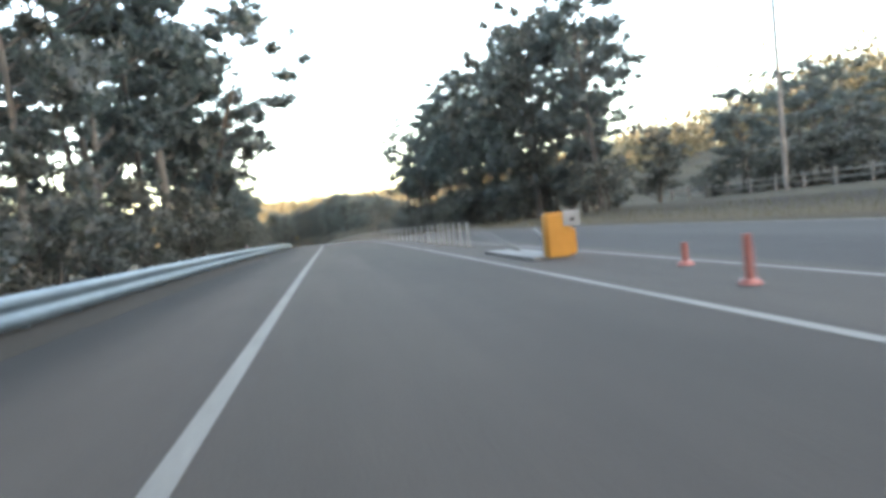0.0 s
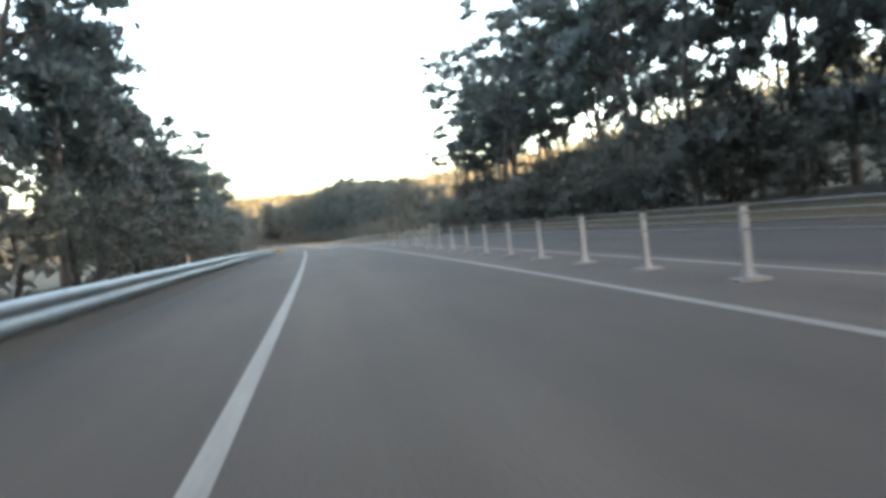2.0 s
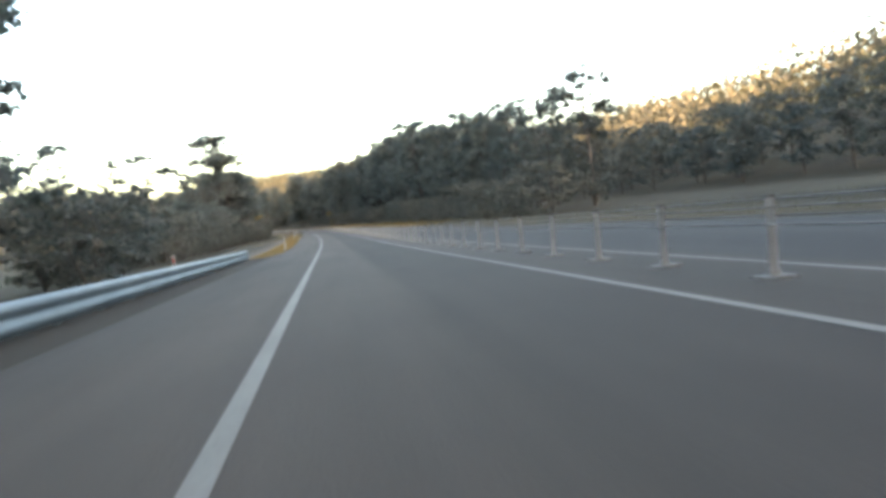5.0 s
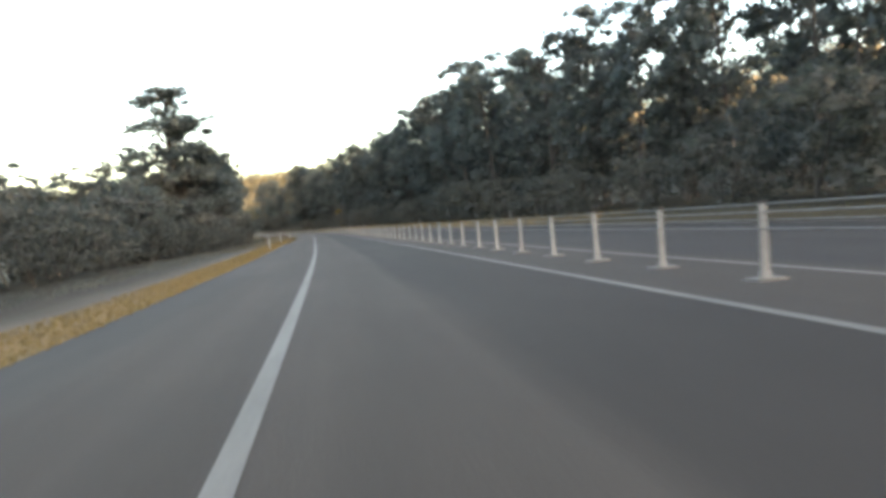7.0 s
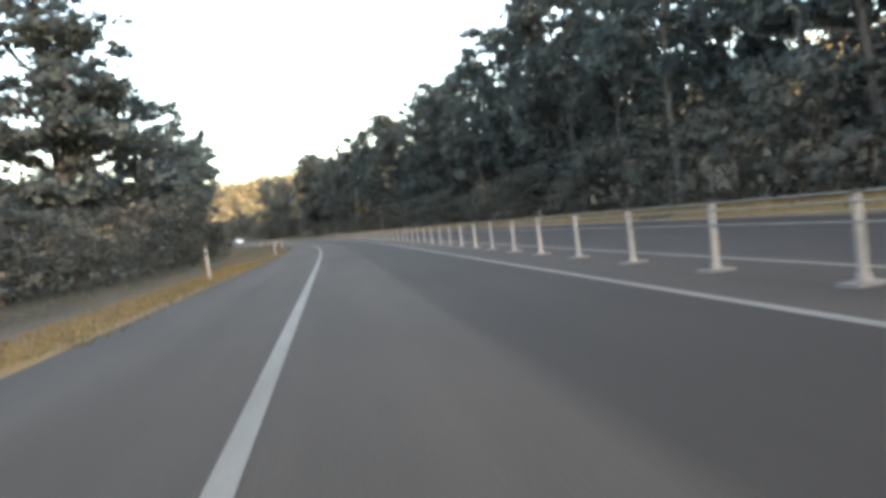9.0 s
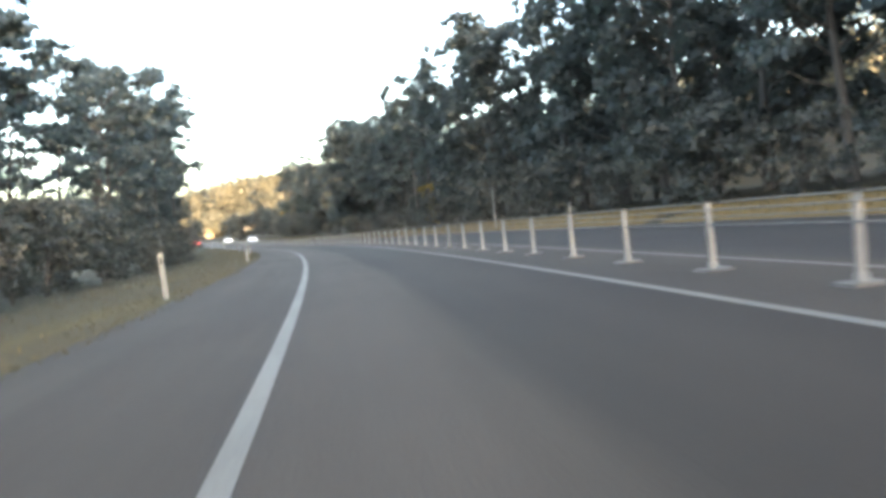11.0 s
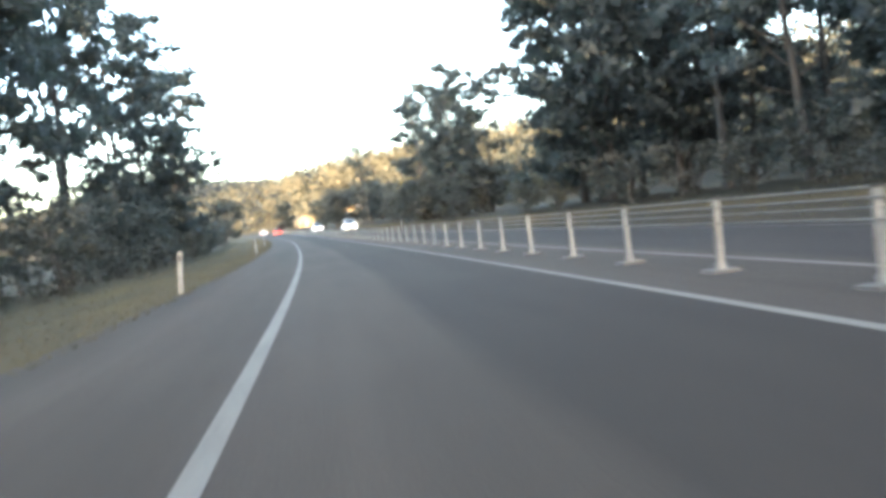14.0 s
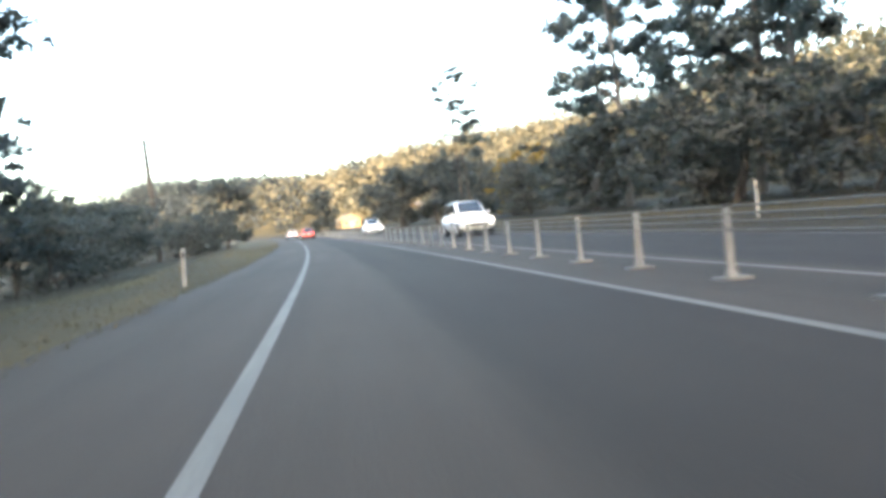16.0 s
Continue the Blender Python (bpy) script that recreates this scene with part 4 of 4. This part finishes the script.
grass("dry_grass", "dry orange grass at the edge of the seal", 34000, 163, 262, lambda s, u: -2.1 - np.interp(s, [163, 215, 240], [0, 0.5, 0.7]) - 1.9 * u ** 1.1, left_z, 0.075, 3, GRASS_BLADE)
grass("verge_turf", "dull brown and green grass on the verge", 44000, 232, 480, lambda s, u: -2.1 - 6.7 * u ** 1.4, left_z, 0.09, 6, DULL_BLADE)
grass("rough_grass", "rough dull grass below the scrub", 24000, -20, 500, lambda s, u: -7.0 - 4.5 * u, left_z, 0.22, 4, SHRUB_LEAF)
grass("golden_grass", "tall golden dry grass below the forest", 9000, 205, 345, lambda s, u: np.interp(s, [280, 345], [12.4, 9.6]) + 0.4 + 4.6 * u, right_z, 0.24, 9, GRASS_BLADE)
grass("verge_grass", "dry dull grass below the forest", 24000, -20, 470, lambda s, u: np.interp(s, [280, 345], [12.4, 9.6]) + 0.5 + 6.0 * u, right_z, 0.22, 5, DULL_BLADE)


# ---- vehicles ----
def loft(stations, n=20, power=4.0):
    """Rings of superellipses along y: (y, half width, z low, z high)."""
    verts, faces = [], []
    for i, (y, w, lo, hi) in enumerate(stations):
        for k in range(n):
            g = 2 * math.pi * (k + 0.5) / n
            c, s = math.cos(g), math.sin(g)
            verts.append((w * math.copysign(abs(c) ** (2 / power), c), y, (lo + hi) / 2 + (hi - lo) / 2 * math.copysign(abs(s) ** (2 / power), s)))
        if i:
            for k in range(n):
                a, b = (i - 1) * n + k, (i - 1) * n + (k + 1) % n
                faces.append((a, b, b + n, a + n))
    faces.append(tuple(range(n))[::-1])
    faces.append(tuple(range(len(verts) - n, len(verts))))
    return verts, faces


def pane(name, corners, mat, lift=0.012):
    """A thin window plate through four corners."""
    c = [Vector(p) for p in corners]
    nrm = (c[1] - c[0]).cross(c[2] - c[0]).normalized() * lift
    verts = [p + nrm for p in c] + [p - nrm for p in c]
    return mesh_of(name, verts, [(0, 1, 2, 3), (7, 6, 5, 4), (0, 4, 5, 1), (1, 5, 6, 2), (2, 6, 7, 3), (3, 7, 4, 0)], mat)


def car(label, paint, at, tall=1.46, long=4.5, wagon=False, brake=False):
    """Nose towards +y."""
    ob = thing("car", label, "car", at=at, group="cars")
    h = long / 2
    w = 0.88
    belt = tall * 0.62
    v, f = loft([(-h, w * 0.78, 0.42, belt * 0.86), (-h + 0.10, w * 0.93, 0.30, belt * 0.97), (-h + 0.6, w, 0.24, belt), (-0.2, w, 0.22, belt), (h * 0.35, w, 0.22, belt),
                 (h * 0.62, w * 0.99, 0.24, belt * 0.93), (h - 0.25, w * 0.93, 0.28, belt * 0.82), (h, w * 0.74, 0.38, belt * 0.66)])
    part("body", mesh_of("body", v, f, paint, True), ob)
    tail = -h + (0.18 if wagon else 0.75)
    v, f = loft([(tail, w * 0.80, belt - 0.1, belt + 0.02), (tail + (0.22 if wagon else 0.5), w * 0.74, belt - 0.1, tall - 0.04), (-0.3, w * 0.76, belt - 0.1, tall), (h * 0.12, w * 0.75, belt - 0.1, tall - 0.02),
                 (h * 0.50, w * 0.83, belt - 0.12, belt + 0.01)], 20, 5.0)
    part("cabin", mesh_of("cabin", v, f, paint, True), ob)
    part("windscreen", pane("windscreen", [(-0.62, h * 0.47, belt + 0.05), (0.62, h * 0.47, belt + 0.05), (0.52, h * 0.17, tall - 0.07), (-0.52, h * 0.17, tall - 0.07)], GLASS, 0.02), ob, "dark windscreen")
    a = (0.04, 0.20) if wagon else (0.09, 0.44)
    part("rear_window", pane("rear_window", [(0.56, tail + a[0] - 0.02, belt + 0.06), (-0.56, tail + a[0] - 0.02, belt + 0.06), (-0.5, tail + a[1], tall - 0.09), (0.5, tail + a[1], tall - 0.09)], GLASS, 0.03), ob, "dark rear window")
    for x in (-1, 1):
        q = [(x * w * 0.80, h * 0.36, belt + 0.04), (x * w * 0.765, h * 0.10, tall - 0.10), (x * w * 0.765, -0.25, tall - 0.09), (x * w * 0.815, -0.25, belt + 0.04)]
        part("side_window", pane("side_window", q if x < 0 else q[::-1], GLASS, 0.02), ob, "dark side window")
        q = [(x * w * 0.815, -0.33, belt + 0.04), (x * w * 0.765, -0.33, tall - 0.09), (x * w * 0.755, tail + a[1] + 0.18, tall - 0.12), (x * w * 0.81, tail + a[1] - 0.02, belt + 0.04)]
        part("side_window", pane("side_window", q if x < 0 else q[::-1], GLASS, 0.02), ob, "dark side window")
        part("headlamp", finish("headlamp", box(0.30, 0.16, 0.13, (x * 0.58, h - 0.14, belt * 0.66), 0.04, 3), HEADLAMP, True), ob, "clear headlamp")
        part("tail_lamp", finish("tail_lamp", box(0.24, 0.10, 0.16, (x * 0.62, -h + 0.06, belt * 0.80), 0.03, 3), TAILLAMP if brake else REFLECT_RED, True), ob, "red tail lamp")
        part("mirror", finish("mirror", box(0.16, 0.10, 0.11, (x * (w + 0.06), h * 0.36, belt + 0.06), 0.03, 2), paint, True), ob)
        for y in (-h * 0.60, h * 0.62):
            side = Matrix.Rotation(radians(90), 4, "Y")
            tyre = part("wheel", finish("wheel", rod(0.32, 0.32, 0.22, 24, (x * 0.80 - 0.11, y, 0.32), side, 0.03), BLACK, True), ob, "black tyre")
            part("rim", finish("rim", rod(0.20, 0.20, 0.03, 16, (x * 0.80 + (0.10 if x > 0 else -0.13), y, 0.32), side, 0.01), ALLOY, True), tyre, "grey alloy rim")
    part("grille", finish("grille", box(0.95, 0.06, 0.20, (0, h - 0.02, belt * 0.50), 0.03, 2), CAR_TRIM, True), ob, "dark grille")
    part("rear_bumper", finish("rear_bumper", box(1.45, 0.14, 0.20, (0, -h + 0.04, 0.46), 0.05, 3), CAR_TRIM if wagon else paint, True), ob)
    part("plate", finish("plate", box(0.40, 0.02, 0.12, (0, -h - 0.035, 0.58), 0.005, 1), WHITE_POST), ob, "pale plate")
    return ob


def lane(s, d, turn=0.0, z=0.0, tip=0.0):
    return Matrix.Translation(on_road(s, d, z)) @ pose(0, 0, 0, 0, 0, math.degrees(heading(s)) + turn) @ pose(0, 0, 0, tip, 0, 0)


car("red sedan driving ahead with its tail lamps lit", CAR_RED, lane(500, 1.75), 1.44, 4.4, False, True)
car("white hatchback driving ahead in the lane", CAR_WHITE, lane(532, 1.75), 1.46, 4.3, True, True)
car("white four-wheel drive in the opposite lane", CAR_WHITE, lane(441.5, 8.0, 180), 1.72, 4.7, True)
car("white wagon in the opposite lane further on", CAR_WHITE, lane(479, 7.6, 180), 1.66, 4.6, True)
car("white hatchback parked on a sloping driveway", CAR_WHITE, lane(143, 24.0, 128, 0.62, -7), 1.45, 4.1, True)


# ---- poles and fence ----
def power_pole(s, d, h, lean=0.0, girth=1.0, wood=TIMBER, label="grey weathered timber power pole"):
    p = on_road(s, d)
    p.z = ground_z(s, d)
    ob = thing("power_pole", label, "power pole", at=Matrix.Translation(p) @ pose(0, 0, 0, 0, lean, math.degrees(heading(s))))
    part("pole", finish("pole", rod(0.17 * girth, 0.12 * girth, h + 0.4, 12, (0, 0, -0.4)), wood, True), ob)
    part("crossarm", finish("crossarm", box(1.9, 0.10, 0.12, (0, 0.13, h - 0.5), 0.01, 1), wood), ob)
    for x in (-0.8, 0.0, 0.8):
        part("insulator", finish("insulator", rod(0.05, 0.035, 0.16, 8, (x, 0.13, h - 0.44)), CONCRETE, True), ob, "pale insulator")


power_pole(37, 30, 17)
power_pole(153, 33, 11, 1.0)
# the sun reaches this pole; its shade is painted in the wood colour
power_pole(476, -13.1, 11.6, -1.0, 1.8, SHADED_TIMBER, "thick timber power pole above the scrub, shade painted into its dark wood")


def rail_fence(s0, s1, d):
    ob = thing("rail_fence", "weathered timber post and rail paddock fence", "fence")
    stations = np.arange(s0, s1 + 0.1, 2.6)
    tops = []
    for i, s in enumerate(stations):
        p = on_road(s, d)
        p.z = ground_z(s, d)
        tops.append(p)
        part("fence_post", finish("fence_post", box(0.15, 0.13, 1.25 + 0.06 * (i % 3), (0, 0, 0.42), 0.02, 1), TIMBER), ob, at=Matrix.Translation(p) @ pose(0, 0, 0, (i * 37 % 5) - 2, (i * 23 % 5) - 2, i * 11))
    for a, b in zip(tops, tops[1:]):
        for z in (0.42, 0.82):
            v, f = tube([a + Vector((0, 0, z)), b + Vector((0, 0, z + 0.02))], [0.045, 0.04], 7)
            part("fence_rail", mesh_of("fence_rail", v, f, TIMBER, True), ob)


rail_fence(12, 52, 30)


def sign_pole(s, d, h):
    ob = thing("marker_pole", "slim white marker pole on the grass verge", "marker pole", at=place(s, d, 0.1))
    part("pole", finish("pole", rod(0.04, 0.036, h, 12, (0, 0, -0.1), bevel=0.008), WHITE_POST, True), ob)
    part("cap", finish("cap", rod(0.045, 0.04, 0.08, 12, (0, 0, h - 0.12)), BLACK, True), ob, "dark cap")


sign_pole(315.4, 12.2, 2.65)


# ---- buildings ----
def cottage(x, y, w, l, h, turn, label, wall, roof_mat):
    ob = thing("house", label, "house", at=pose(x, y, float(lay([x], [y])[2][0]), 0, 0, turn))
    part("wall", finish("wall", box(w, l, h + 1.0, (0, 0, (h - 1.0) / 2)), wall), ob)
    rise, o = w * 0.28, 0.45
    v = [(-w / 2 - o, -l / 2 - o, h), (0, -l / 2 - o, h + rise), (w / 2 + o, -l / 2 - o, h), (-w / 2 - o, l / 2 + o, h), (0, l / 2 + o, h + rise), (w / 2 + o, l / 2 + o, h)]
    v += [(x, y, z + 0.14) for x, y, z in v]
    f = [(0, 3, 4, 1), (1, 4, 5, 2), (6, 7, 10, 9), (7, 8, 11, 10), (0, 1, 7, 6), (1, 2, 8, 7), (3, 9, 10, 4), (4, 10, 11, 5), (0, 6, 9, 3), (2, 5, 11, 8), (0, 2, 5, 3)]
    part("roof", mesh_of("roof", v, f, roof_mat), ob)
    gv = [(-w / 2, -l / 2 + 0.05, h - 0.05), (w / 2, -l / 2 + 0.05, h - 0.05), (0, -l / 2 + 0.05, h + rise - 0.12), (-w / 2, -l / 2 - 0.05, h - 0.05), (w / 2, -l / 2 - 0.05, h - 0.05), (0, -l / 2 - 0.05, h + rise - 0.12)]
    part("gable", mesh_of("gable", gv, [(0, 2, 1), (3, 4, 5), (0, 1, 4, 3), (1, 2, 5, 4), (2, 0, 3, 5)], wall), ob)
    for x in (-w * 0.28, w * 0.28):
        win = part("window", finish("window", box(1.3, 0.10, 1.15, (x, -l / 2 - 0.03, h * 0.55), 0.02, 1), WHITE_POST), ob)
        part("pane", finish("pane", box(1.1, 0.03, 0.95, (x, -l / 2 - 0.085, h * 0.55)), GLASS), win, "dark pane")
    door = part("door", finish("door", box(0.95, 0.08, 2.05, (0, -l / 2 - 0.03, 1.03), 0.02, 1), TIMBER), ob)
    part("handle", finish("handle", box(0.05, 0.05, 0.14, (0.36, -l / 2 - 0.09, 1.0), 0.01, 1), STEEL), door)
    for y in (-l * 0.25, l * 0.2):
        win = part("window", finish("window", box(0.10, 1.4, 1.15, (-w / 2 - 0.03, y, h * 0.55), 0.02, 1), WHITE_POST), ob)
        part("pane", finish("pane", box(0.03, 1.2, 0.95, (-w / 2 - 0.085, y, h * 0.55)), GLASS), win, "dark pane")
    return ob


cottage(-128, 596, 6, 8, 2.6, 35, "tan weatherboard house with an iron roof", WALL_CREAM, ROOF_IRON)
cottage(-108, 604, 5.5, 7, 2.6, -20, "tan cottage among trees on the valley floor", WALL_CREAM, ROOF_IRON)
cottage(-66, 556, 5.5, 9, 2.4, 60, "low tan farmhouse in late sun", WALL_CREAM, ROOF_IRON)
cottage(-46, 548, 5, 6, 2.3, 20, "tan cottage between golden trees", WALL_CREAM, ROOF_IRON)
cottage(-23, 506, 5, 7, 2.3, 10, "small sunlit cottage behind the gum stand", WALL_CREAM, ROOF_IRON)
cottage(-13, 498, 4.6, 6, 2.3, -15, "small tan cottage in low sun beside another", WALL_CREAM, ROOF_IRON)


def open_shed(s, d, turn):
    p = on_road(s, d)
    p.z = ground_z(s, d)
    ob = thing("open_shed", "small pale open-fronted shed under the trees", "shed", at=Matrix.Translation(p) @ pose(0, 0, 0, 0, 0, math.degrees(heading(s)) + turn))
    part("back_wall", finish("back_wall", box(4.2, 0.08, 2.3, (0, 1.5, 1.05)), WHITE_POST), ob)
    for x in (-2.1, 2.1):
        part("side_wall", finish("side_wall", box(0.08, 3.0, 2.2, (x, 0, 1.0)), WHITE_POST), ob)
    part("front_panel", finish("front_panel", box(1.5, 0.06, 2.1, (-1.1, -1.5, 0.95)), WHITE_POST), ob)
    part("roof", finish("roof", box(4.8, 3.7, 0.10, (0, 0, 2.22), 0.02, 1), ROOF_IRON), ob, "pale iron roof")


open_shed(151, 38.5, 10)
open_shed(33, 40, -5)


# ---- litter on the road ----
def scrap(s, d, size, label, mat, seed):
    q = random.Random(seed)
    bm = bmesh.new()
    bmesh.ops.create_grid(bm, x_segments=5, y_segments=4, size=0.5)
    for v in bm.verts:
        v.co.x += q.uniform(-0.06, 0.06)
        v.co.y = v.co.y * 0.7 + q.uniform(-0.06, 0.06)
        v.co.z = 0.1 + q.uniform(0, 0.22)
    bmesh.ops.solidify(bm, geom=bm.faces[:], thickness=0.04)
    thing("litter", label, "litter", at=place(s, d, 0.004, q.uniform(0, 360), size), data=finish("litter", bm, mat, True))


scrap(24.2, -1.84, 0.16, "pale flattened scrap on the shoulder", CONCRETE, 11)
scrap(215.9, 0.17, 0.05, "crumpled white paper scrap lying on the asphalt", WHITE_POST, 3)
scrap(389.0, 2.33, 0.11, "flattened pale scrap lying on the asphalt", CONCRETE, 5)
scrap(389.0, -0.3, 0.08, "small pale scrap beside the edge line", CONCRETE, 7)
scrap(320.0, 2.0, 0.16, "torn black tyre rubber lying in the lane", BLACK, 9)
